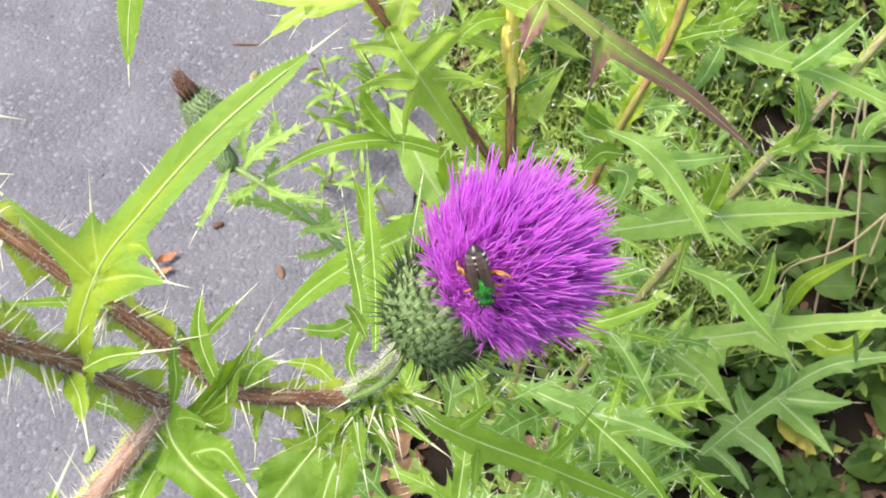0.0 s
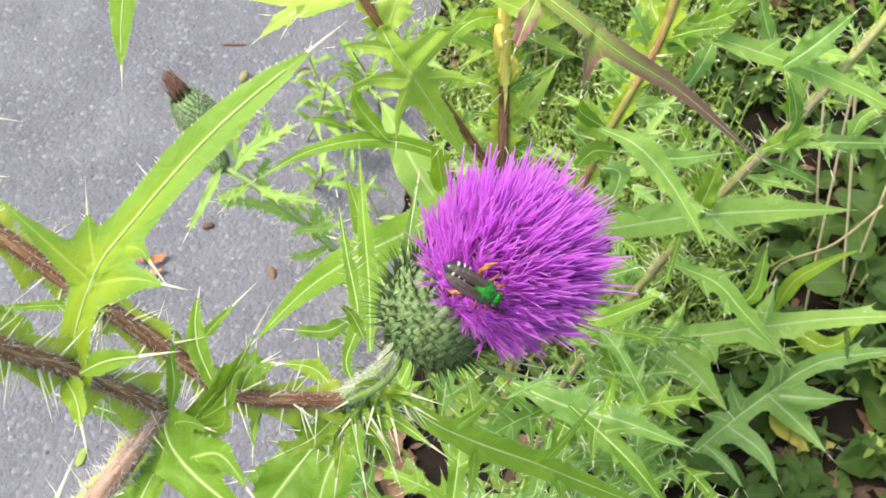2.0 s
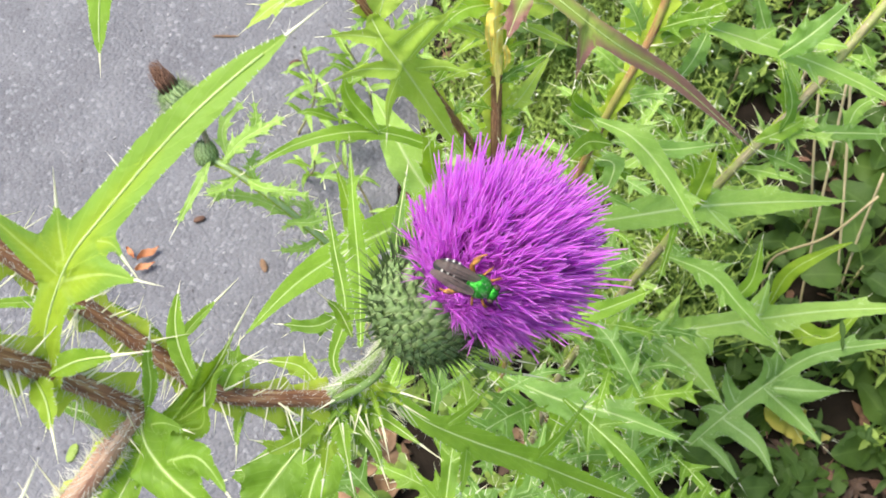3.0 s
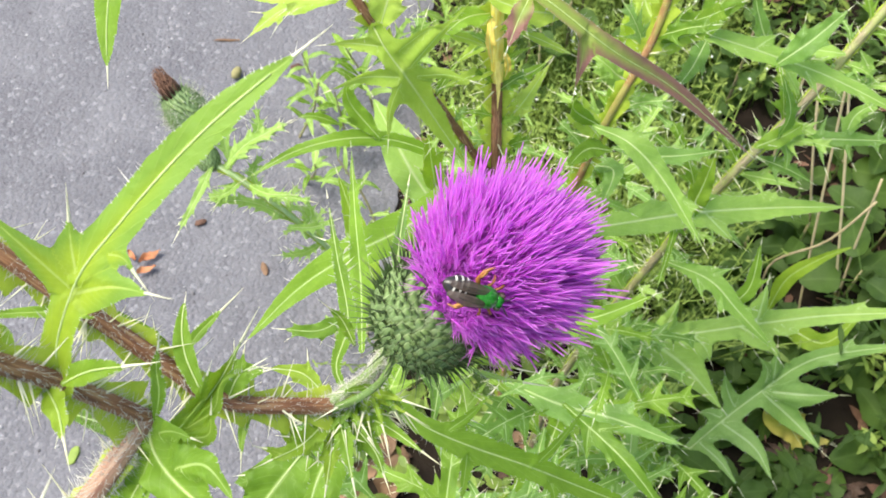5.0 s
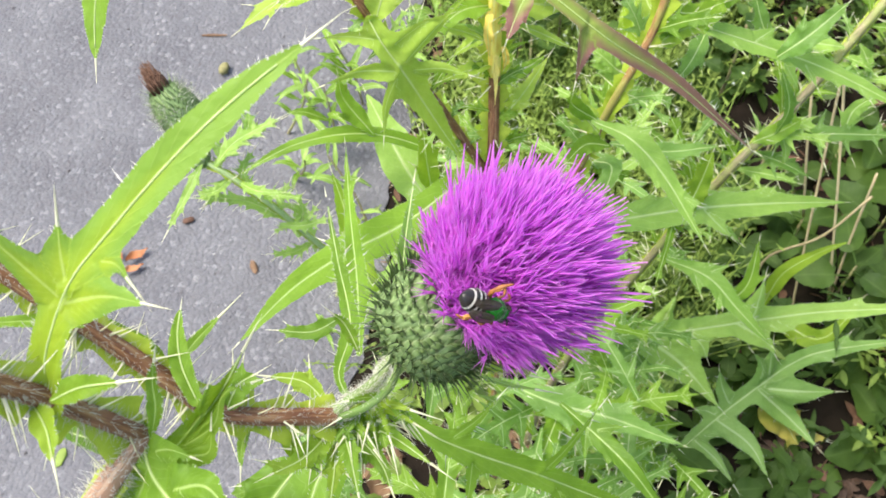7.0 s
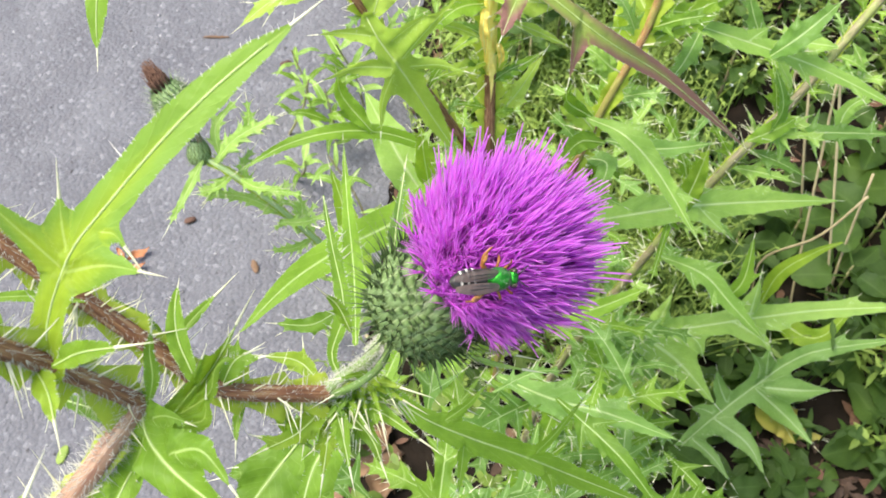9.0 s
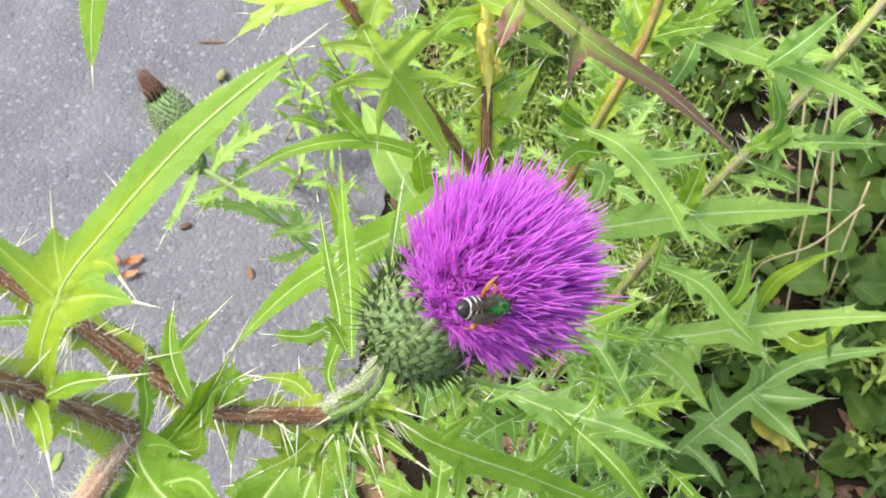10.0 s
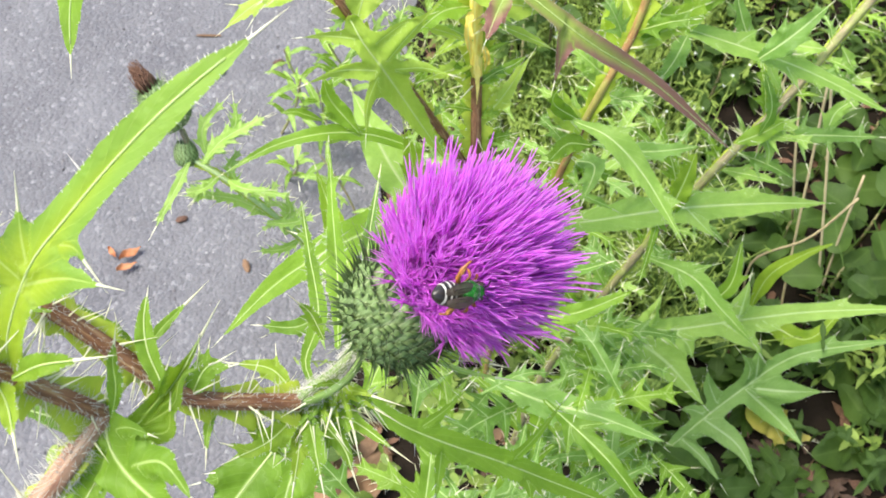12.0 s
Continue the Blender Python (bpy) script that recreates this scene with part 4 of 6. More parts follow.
def dress(plant, a, b, n, seed, size=0.022, tones=None):
    """Small spiny leaves set alternately along a stem."""
    r = random.Random(seed)
    a, b = Vector(a), Vector(b)
    along = (b - a).normalized()
    for k in range(n):
        p = a.lerp(b, (k + r.random()) / n)
        out = along.cross(SKY).normalized() * (1 if k % 2 else -1)
        way = (out + along * r.uniform(-0.1, 0.8) + SKY * r.uniform(-0.2, 0.5)).normalized()
        ln = size * r.uniform(0.55, 1.2)
        leaf(plant, [p, p + way * ln * 0.55 + SKY * 0.003, p + way * ln], ln * r.uniform(0.16, 0.26), pairs(r.randint(1, 3), ln * 0.3, 0.3, 0.8, 0.09), material=r.choice(tones or (GREEN, MILKY, BLUISH)), fold=0.5, end_spine=0.005, seed=seed * 100 + k, hairs=0.4)


back = stalk("thistle stalk with peeling yellow and brown stem", [(0.0590, 0.3891, -0.012), (0.03817, 0.31030, 0.25324), (0.03011, 0.25894, 0.40834), (0.02872, 0.26560, 0.44913), (0.02801, 0.26586, 0.46545)], 0.0024, 0.0024, STEM_BROWN, 0.006, 40, 61)
stem(back, [(0.02785, 0.26591, 0.46432), (0.02747, 0.26755, 0.47566), (0.02545, 0.27404, 0.52098), (0.02306, 0.28245, 0.57202)], 0.0027, 0.0026, STEM_YELLOW, 0.006, 0, 30, "peeling yellow upper stem", 60)
stem(back, [(0.03024, 0.25785, 0.40540), (0.02396, 0.25548, 0.41788), (0.00839, 0.25559, 0.45259), (-0.01700, 0.24895, 0.51226), (-0.02601, 0.25082, 0.53067), (-0.04100, 0.25709, 0.55738)], 0.0018, 0.0017, STEM_BROWN, 0.003, 150, 30, "dark brown side branch", 62)
leaf(back, [(-0.01861, 0.24469, 0.51904), (-0.01438, 0.23983, 0.51277), (-0.00657, 0.23672, 0.49943), (0.00351, 0.23905, 0.47191), (0.01584, 0.23885, 0.44292)], 0.0125, material=PALE, lean=0.5, end_spine=0.006, taper=0.7, stalk=0.5, fold=0.3, label="pale star-shaped lobed leaf along the brown branch", seed=63, prickly=False, fine=1.3, arms=[
    ([(-0.01577, 0.24104, 0.51347), (-0.02661, 0.24073, 0.51560), (-0.03594, 0.24022, 0.51531)], 0.0050), ([(-0.00934, 0.23556, 0.50338), (-0.02314, 0.23556, 0.50338), (-0.03530, 0.23405, 0.49789)], 0.0066), ([(-0.00944, 0.23707, 0.49963), (-0.01391, 0.23399, 0.48631), (-0.01506, 0.22866, 0.47400)], 0.0066),
    ([(-0.00853, 0.23627, 0.50379), (0.00312, 0.23839, 0.52118), (0.01546, 0.24137, 0.53675)], 0.0066), ([(-0.00390, 0.23849, 0.50046), (0.00629, 0.23627, 0.50379), (0.01583, 0.23416, 0.50257)], 0.0058), ([(-0.01118, 0.23896, 0.51227), (-0.00078, 0.24008, 0.52216), (0.00660, 0.24107, 0.52504)], 0.004)])


leaf(back, [(-0.01677, 0.24588, 0.51627), (-0.01242, 0.25082, 0.53067), (-0.00830, 0.25508, 0.54468)], 0.012, pairs(2, 0.006, hw=0.1), material=PALE, seed=66)
leaf(back, [(0.02617, 0.27199, 0.49670), (0.01391, 0.26319, 0.50317), (0.00333, 0.25252, 0.50278)], 0.010, material=GREEN, seed=67)
leaf(back, [(0.02774, 0.26625, 0.47029), (0.01483, 0.26008, 0.47250), (0.00621, 0.25399, 0.47476)], 0.006, material=PALE, seed=68)
leaf(back, [(0.02953, 0.26248, 0.43347), (0.03959, 0.26684, 0.44754), (0.05032, 0.27516, 0.46389)], 0.008, [(0.4, 0, 0.004, 0.1)], material=PALE, seed=69)
leaf(back, [(-0.02476, 0.25799, 0.52326), (-0.04473, 0.25626, 0.52226), (-0.06869, 0.25660, 0.52246)], 0.008, [(0.3, 1, 0.006, 0.05), (0.55, 1, 0.006, 0.05), (0.42, -1, 0.004, 0.05)], material=PALE, end_spine=0.006, seed=70)
leaf(back, [(-0.02955, 0.26337, 0.51482), (-0.05143, 0.26684, 0.50528), (-0.06705, 0.26074, 0.49598)], 0.009, [(0.4, 1, 0.004, 0.06)], material=PALE, end_spine=0.005, seed=71)
leaf(back, [(0.03634, 0.25768, 0.52077), (0.03215, 0.24934, 0.51826), (0.02795, 0.24035, 0.51307)], 0.0085, material=PURPLE, end_spine=0.005, fold=0.4, seed=72)
for k, (a, b, c, wide) in enumerate((((0.02369, 0.26108, 0.50426), (0.02297, 0.25589, 0.49895), (0.02479, 0.25531, 0.48476), 0.0040), ((0.02979, 0.25945, 0.48715), (0.03097, 0.25830, 0.48187), (0.03010, 0.25796, 0.47474), 0.0034), ((0.02708, 0.26009, 0.48175), (0.02813, 0.25872, 0.46710), (0.02828, 0.25618, 0.45524), 0.0026))):
    leaf(back, [a, b, c], wide, material=PEEL, end_spine=0, fold=0.5, wave=0.25, taper=0.3, stalk=0.7, teeth=0.12, hairs=0, seed=750 + k, prickly=False, name="peeling_skin", label="peeling yellow strip of stem skin")
purple = leaf(back, [(0.02652, 0.26858, 0.52360), (0.04588, 0.25701, 0.51577), (0.06780, 0.24928, 0.50091), (0.09673, 0.25245, 0.47387), (0.13861, 0.25318, 0.42811)], 0.0098, material=PURPLE, end_spine=0.006, taper=0.7, stalk=0.6, fold=0.3, wave=0.05, lean=0.3, teeth=0.03, label="long leaf flushed dark purple to its tip", seed=73, prickly=False, fine=1.3, arms=[([(0.05720, 0.25304, 0.50770), (0.05621, 0.24646, 0.50044), (0.05409, 0.23911, 0.49157)], 0.0075)])
mid_stalk = stalk("thistle stalk with reddish winged stem", [(0.0532, 0.2870, -0.012), (0.05668, 0.29654, 0.15292), (0.06589, 0.27791, 0.31536), (0.07977, 0.28038, 0.40917), (0.09664, 0.29629, 0.45300), (0.10389, 0.31107, 0.48462)], 0.0020, 0.0018, STEM_RED, 0.0045, 110, 81, 500)
leaf(mid_stalk, [(0.07012, 0.25817, 0.44253), (0.08293, 0.24611, 0.44712), (0.09806, 0.23516, 0.43502), (0.11543, 0.21355, 0.41677)], 0.0125, [(0.22, -1, 0.009, 0.05)], material=MILKY, end_spine=0.006, fold=0.3, taper=0.6, seed=82)
leaf(mid_stalk, [(0.08317, 0.26778, 0.41344), (0.10844, 0.27022, 0.40330), (0.13594, 0.27515, 0.40037)], 0.010, [(0.4, 1, 0.005, 0.08)], material=BLUISH, end_spine=0.008, seed=83)
leaf(mid_stalk, [(0.07512, 0.27061, 0.42662), (0.06247, 0.27093, 0.43836), (0.06344, 0.27097, 0.44992)], 0.008, material=GREEN, end_spine=0.005, seed=84)
leaf(mid_stalk, [(0.07654, 0.28386, 0.37654), (0.08860, 0.27583, 0.38345), (0.08146, 0.25637, 0.38376)], 0.012, material=BLUISH, end_spine=0.008, seed=85)
leaf(mid_stalk, [(0.09884, 0.30303, 0.44534), (0.11634, 0.31529, 0.44087), (0.12527, 0.32081, 0.44406)], 0.012, [(0.5, 0, 0.005, 0.12)], material=GREEN, end_spine=0.005, seed=86)
leaf(mid_stalk, [(0.10152, 0.29841, 0.45422), (0.09420, 0.30898, 0.46032), (0.08967, 0.31848, 0.47735)], 0.012, pairs(2, 0.006, hw=0.1), material=PALE, seed=87)
leaf(mid_stalk, [(0.09884, 0.29654, 0.44159), (0.09135, 0.30519, 0.44659), (0.09260, 0.32032, 0.45532)], 0.012, material=LIME, seed=88)
leaf(mid_stalk, [(0.06894, 0.28266, 0.31811), (0.09165, 0.27856, 0.32729), (0.14215, 0.28953, 0.32207), (0.19474, 0.30225, 0.30632), (0.24140, 0.31020, 0.29360)], 0.019, [(0.42, -1, 0.007, 0.05), (0.48, 1, 0.014, 0.06)], material=MILKY, end_spine=0.005, taper=0.85, fold=0.3, stalk=0.5, wave=0.05, label="long straight leaf with a pale midrib", seed=89)
leaf(mid_stalk, [(0.14215, 0.28715, 0.32070), (0.14496, 0.29620, 0.33747), (0.14580, 0.30344, 0.35320)], 0.012, material=GREEN, seed=90)
far_stalk = stalk("thistle stalk with pinkish green stem among weeds", [(0.0799, 0.2680, -0.012), (0.09424, 0.28080, 0.12074), (0.13961, 0.30434, 0.24980), (0.17261, 0.32087, 0.31707), (0.20064, 0.34079, 0.34012), (0.23481, 0.36882, 0.37940), (0.26418, 0.39263, 0.41624)], 0.0027, 0.0024, STEM_GREEN, 0.0012, 190, 91, 1100)
leaf(far_stalk, [(0.12393, 0.33467, 0.41742), (0.13480, 0.33185, 0.41579), (0.16805, 0.32997, 0.40316), (0.20253, 0.32628, 0.38948), (0.24688, 0.31470, 0.37125)], 0.0125, [(0.28, -1, 0.010, 0.06), (0.42, -1, 0.018, 0.07), (0.5, 1, 0.010, 0.05)], material=MILKY, taper=0.9, stalk=0.6, fold=0.3, lean=0.9, label="long leaf with blue-green upper side", seed=92)
leaf(far_stalk, [(0.17083, 0.32589, 0.40080), (0.18372, 0.32879, 0.41402), (0.19860, 0.33522, 0.42928)], 0.013, [(0.35, -1, 0.007, 0.1)], material=BLUISH, end_spine=0.006, seed=93)
leaf(far_stalk, [(0.17283, 0.33608, 0.39514), (0.16389, 0.34150, 0.40982), (0.15654, 0.35115, 0.42693)], 0.010, material=BLUISH, end_spine=0.006, seed=94)
leaf(far_stalk, [(0.13480, 0.33114, 0.41538), (0.12406, 0.31170, 0.41571), (0.11434, 0.29933, 0.41434)], 0.010, material=BLUISH, end_spine=0.008, seed=95)
leaf(far_stalk, [(0.13208, 0.32996, 0.41470), (0.13737, 0.33706, 0.43035), (0.15015, 0.34133, 0.44436)], 0.014, [(0.4, 0, 0.006, 0.1)], material=GREEN, seed=96)
leaf(far_stalk, [(0.20375, 0.32869, 0.33313), (0.21841, 0.32334, 0.34160), (0.25502, 0.32229, 0.34099)], 0.010, pairs(3, 0.014, 0.2, 0.75, 0.05), material=BLUISH, end_spine=0.008, lean=0.15, seed=97)
leaf(far_stalk, [(0.19133, 0.32869, 0.33313), (0.19198, 0.32992, 0.35694), (0.18460, 0.34163, 0.37525)], 0.008, material=BLUISH, end_spine=0.007, seed=98)
leaf(far_stalk, [(0.12921, 0.27220, 0.30052), (0.15130, 0.25809, 0.30392), (0.16656, 0.24356, 0.29554), (0.18884, 0.22970, 0.27599)], 0.0125, [(0.2, 1, 0.010, 0.07), (0.3, -1, 0.010, 0.06), (0.42, 1, 0.006, 0.05)], material=MILKY, end_spine=0.005, seed=99, label="leaf with forked side lobes")
leaf(far_stalk, [(0.16599, 0.25685, 0.26856), (0.17894, 0.26337, 0.28388), (0.18263, 0.28027, 0.30518)], 0.010, material=GREEN, end_spine=0.005, seed=100)

# ---- low thistle with broad leaves near the ground ----
low = holder("young_thistle", (0.0674, 0.2967, -0.01), "low thistle rosette with broad lobed leaves", "thistle", "thistles behind the flower")
leaf(low, [(0.09950, 0.25912, 0.18905), (0.14276, 0.27161, 0.19626), (0.19621, 0.28276, 0.19115), (0.22519, 0.28995, 0.18375), (0.26607, 0.29349, 0.18579), (0.32799, 0.29037, 0.19554)], 0.0175, [(0.2, -1, 0.010, 0.04, 0.5)], material=MILKY, taper=0.95, stalk=0.6, fold=0.3, lean=0.9, wave=0.06, label="long bluish leaf with pale midrib", seed=111, arms=[
    ([(0.14276, 0.27068, 0.19572), (0.16692, 0.25994, 0.17797), (0.19249, 0.24039, 0.15514)], 0.0250), ([(0.16620, 0.27598, 0.19878), (0.17728, 0.26961, 0.18933), (0.18230, 0.26374, 0.18017)], 0.0150), ([(0.20170, 0.28340, 0.19152), (0.22056, 0.27596, 0.18145), (0.22965, 0.26935, 0.17186)], 0.0170),
    ([(0.21318, 0.28618, 0.18735), (0.21434, 0.29384, 0.20332), (0.21631, 0.30283, 0.21429)], 0.0150), ([(0.14817, 0.27349, 0.19734), (0.15299, 0.28188, 0.21374), (0.15760, 0.29110, 0.21906)], 0.012), ([(0.12113, 0.26287, 0.19121), (0.13581, 0.25582, 0.17559), (0.15161, 0.24972, 0.16053)], 0.0075), ([(0.12113, 0.26537, 0.19265), (0.12378, 0.27169, 0.20208), (0.12992, 0.27727, 0.21107)], 0.008)])
leaf(low, [(0.17951, 0.23915, 0.02972), (0.22838, 0.27749, 0.02876), (0.26720, 0.30165, 0.04617), (0.28561, 0.30992, 0.06250), (0.30776, 0.31342, 0.07606), (0.37168, 0.31599, 0.08909)], 0.0175, material=BLUISH, taper=0.9, stalk=0.35, fold=0.3, lean=0.7, wave=0.06, label="deeply lobed bluish leaf near the ground", seed=112, arms=[
    ([(0.26941, 0.29631, 0.04309), (0.29214, 0.29032, 0.05118), (0.31783, 0.28994, 0.05096)], 0.0215), ([(0.26280, 0.29402, 0.04176), (0.28680, 0.27673, 0.02832), (0.30303, 0.25261, 0.02941)], 0.019), ([(0.26809, 0.30051, 0.04551), (0.26733, 0.30992, 0.06250), (0.26564, 0.31901, 0.07929)], 0.013), ([(0.26059, 0.29860, 0.04441), (0.26123, 0.30691, 0.06075), (0.25017, 0.31342, 0.07606)], 0.010),
    ([(0.24004, 0.28703, 0.03196), (0.23281, 0.29784, 0.04397), (0.22771, 0.30540, 0.05988)], 0.013), ([(0.23030, 0.27562, 0.02883), (0.25142, 0.25590, 0.02900), (0.26067, 0.22907, 0.02967)], 0.018), ([(0.23221, 0.27899, 0.02847), (0.22008, 0.28434, 0.03040), (0.20900, 0.28256, 0.03515)], 0.011), ([(0.20917, 0.26034, 0.02925), (0.22351, 0.24457, 0.02938), (0.23348, 0.22478, 0.02950)], 0.011)])
leaf(low, [(0.27067, 0.29133, 0.02058), (0.28643, 0.27963, 0.01383), (0.29512, 0.26137, 0.01137)], 0.034, material=YELLOWED, end_spine=0, fold=0.2, wave=0.15, taper=0.4, seed=129, label="old leaf turning yellow and orange at its edge")
leaf(low, [(0.04224, 0.21571, 0.26791), (0.06769, 0.19763, 0.28057), (0.09583, 0.18685, 0.28588), (0.13287, 0.17412, 0.27854)], 0.0185, [(0.3, -1, 0.014, 0.05)], material=BLUISH, end_spine=0.004, fold=0.4, taper=0.7, seed=113)
leaf(low, [(-0.01525, 0.09356, 0.56405), (-0.00941, 0.09124, 0.56050), (-0.00149, 0.08745, 0.55384), (0.00954, 0.08519, 0.54579), (0.02414, 0.08331, 0.53572), (0.03991, 0.08110, 0.52316), (0.06770, 0.07714, 0.50171)], 0.0084, material=GREEN, fold=0.45, taper=0.75, stalk=0.35, wave=0.10, seed=114, label="long green leaf with white midrib under the flower", prickly=False, fine=1.4, arms=[
    ([(0.00259, 0.08690, 0.55013), (0.00972, 0.09083, 0.55364), (0.01490, 0.09511, 0.55732)], 0.0034), ([(0.00885, 0.08508, 0.54572), (0.00816, 0.08006, 0.54053), (0.00702, 0.07337, 0.53438)], 0.0036), ([(0.02792, 0.08264, 0.53308), (0.03101, 0.07969, 0.52913), (0.03221, 0.07456, 0.52391)], 0.0036), ([(0.02556, 0.08292, 0.53551), (0.03155, 0.08706, 0.54258), (0.03932, 0.09449, 0.55157)], 0.0036)])
leaf(low, [(-0.03106, 0.08309, 0.54930), (-0.03661, 0.07709, 0.54583), (-0.04631, 0.06628, 0.53959)], 0.015, [(0.3, 0, 0.004, 0.1)], material=GREEN, fold=0.2, seed=115)
leaf(low, [(-0.02396, 0.10403, 0.50365), (-0.03228, 0.09395, 0.49783), (-0.03727, 0.07954, 0.48951)], 0.016, [(0.4, 0, 0.005, 0.1)], material=GREEN, fold=0.2, seed=116)
leaf(low, [(0.00327, 0.28072, 0.39262), (-0.01631, 0.28017, 0.40354), (-0.03638, 0.27521, 0.41192), (-0.05876, 0.26776, 0.41308), (-0.08159, 0.25715, 0.40667)], 0.0092, material=GREEN, fold=0.3, taper=0.7, stalk=0.7, seed=118, prickly=False, label="arching leaf over the path")
leaf(low, [(0.01542, 0.23491, 0.43571), (-0.00787, 0.21510, 0.43554), (-0.03222, 0.19947, 0.43775), (-0.05103, 0.18355, 0.43988), (-0.06890, 0.16271, 0.43920)], 0.0180, material=GREEN, fold=0.25, taper=0.7, stalk=0.7, wave=0.05, teeth=0.03, seed=119, prickly=False, label="long smooth leaf behind the flower head")
leaf(low, [(-0.02178, 0.13663, 0.48783), (-0.02396, 0.16980, 0.47234), (-0.02790, 0.20643, 0.45885), (-0.03070, 0.24025, 0.45528)], 0.0085, material=GREEN, end_spine=0.004, fold=0.4, taper=0.5, seed=120)
leaf(low, [(-0.02253, 0.20572, 0.40114), (-0.02888, 0.22047, 0.40949), (-0.03318, 0.23148, 0.42149), (-0.03784, 0.24217, 0.43331)], 0.0125, material=LIME, fold=0.4, seed=122, taper=0.6, stalk=0.7, prickly=False)
leaf(low, [(-0.03354, 0.18599, 0.41241), (-0.04519, 0.18095, 0.40950), (-0.05963, 0.18156, 0.40985)], 0.008, material=GREEN, fold=0.3, seed=123)
leaf(low, [(0.00444, 0.27185, 0.36961), (0.00160, 0.27481, 0.39441), (0.00026, 0.28038, 0.40917)], 0.012, material=LIME, fold=0.4, seed=124)
leaf(low, [(-0.02190, 0.27812, 0.40786), (-0.03419, 0.28546, 0.42365), (-0.03594, 0.28790, 0.43660)], 0.010, material=GREEN, fold=0.3, seed=125)
leaf(low, [(0.00182, 0.27144, 0.36423), (-0.00770, 0.28241, 0.37383), (-0.01710, 0.29690, 0.38429), (-0.02680, 0.31372, 0.39379)], 0.0240, material=MILKY, fold=0.2, wave=0.08, taper=0.6, stalk=0.7, seed=126, prickly=False, label="broad pale leaf behind the flower head")
leaf(low, [(0.05032, 0.18297, 0.41066), (0.06895, 0.18498, 0.41183), (0.09225, 0.19245, 0.41614)], 0.009, material=GREEN, fold=0.5, seed=127)
leaf(low, [(0.05458, 0.18866, 0.43705), (0.06619, 0.18582, 0.44695), (0.07398, 0.18325, 0.45701)], 0.005, material=BLUISH, fold=0.5, seed=128, end_spine=0.006)

leaf(back, [(0.05100, 0.25999, 0.50823), (0.03413, 0.25849, 0.51289), (0.01674, 0.26094, 0.51979)], 0.0114, material=PALE, fold=0.3, seed=761)
leaf(back, [(0.02629, 0.27291, 0.48069), (0.01839, 0.26822, 0.48019), (0.01096, 0.26175, 0.47983)], 0.0057, material=PALE, fold=0.3, seed=763, end_spine=0.004, prickly=False)
leaf(back, [(0.00693, 0.25801, 0.50068), (0.01544, 0.25948, 0.49588), (0.02267, 0.26017, 0.49063)], 0.0050, material=PALE, fold=0.3, seed=764, end_spine=0.004, prickly=False)
leaf(back, [(0.03095, 0.26864, 0.45526), (0.03982, 0.26972, 0.46177), (0.04848, 0.27148, 0.46867)], 0.0065, material=GREEN, fold=0.3, seed=765, end_spine=0.004, prickly=False)
leaf(back, [(0.03490, 0.26518, 0.49368), (0.04506, 0.26508, 0.48801), (0.05655, 0.26373, 0.48165)], 0.0051, material=PALE, fold=0.3, seed=766, end_spine=0.004, prickly=False)
leaf(mid_stalk, [(0.07544, 0.26868, 0.42138), (0.06851, 0.27330, 0.42968), (0.06660, 0.27874, 0.43853)], 0.0116, material=PALE, fold=0.3, seed=767, end_spine=0.005)
leaf(mid_stalk, [(0.08128, 0.26610, 0.41422), (0.07040, 0.26378, 0.41849), (0.06089, 0.25414, 0.41859)], 0.0100, material=GREEN, fold=0.3, seed=768, end_spine=0.006)
leaf(mid_stalk, [(0.09719, 0.29965, 0.44520), (0.10110, 0.30787, 0.45573), (0.10609, 0.31476, 0.46551)], 0.0138, material=LIME, fold=0.3, seed=769, end_spine=0.006)
leaf(mid_stalk, [(0.09950, 0.29973, 0.43952), (0.11205, 0.30604, 0.44332), (0.12506, 0.30844, 0.44489)], 0.0117, material=PALE, fold=0.3, seed=770, end_spine=0.006)
leaf(mid_stalk, [(0.13952, 0.28766, 0.32371), (0.14451, 0.29517, 0.33961), (0.14835, 0.30348, 0.35595)], 0.0126, material=LIME, fold=0.3, seed=771, end_spine=0.006)
leaf(far_stalk, [(0.18102, 0.32731, 0.32975), (0.19484, 0.32952, 0.33698), (0.20381, 0.33170, 0.34413)], 0.0123, material=GREEN, fold=0.3, seed=772, end_spine=0.006)
leaf(far_stalk, [(0.20093, 0.34630, 0.35245), (0.18782, 0.34405, 0.37402), (0.18489, 0.34258, 0.38466)], 0.0090, material=MILKY, fold=0.3, seed=773, end_spine=0.006)
leaf(back, [(0.02785, 0.26988, 0.43941), (0.02303, 0.26953, 0.43914), (0.01802, 0.26589, 0.44159)], 0.0068, material=PALE, fold=0.3, seed=780, end_spine=0.004, prickly=False, stalk=1.0, taper=0.4)
leaf(back, [(0.02872, 0.26943, 0.42226), (0.02323, 0.26822, 0.42148), (0.01804, 0.26292, 0.42298)], 0.0070, material=LIME, fold=0.3, seed=781, end_spine=0.004, prickly=False, stalk=1.0, taper=0.4)
leaf(back, [(0.03166, 0.26980, 0.44825), (0.03545, 0.27077, 0.44887), (0.03842, 0.27064, 0.45344)], 0.0067, material=PALE, fold=0.3, seed=782, end_spine=0.004, prickly=False, stalk=1.0, taper=0.4)
leaf(back, [(0.03338, 0.26922, 0.41913), (0.03789, 0.26915, 0.41916), (0.04205, 0.26930, 0.42392)], 0.0071, material=LIME, fold=0.3, seed=783, end_spine=0.004, prickly=False, stalk=1.0, taper=0.4)
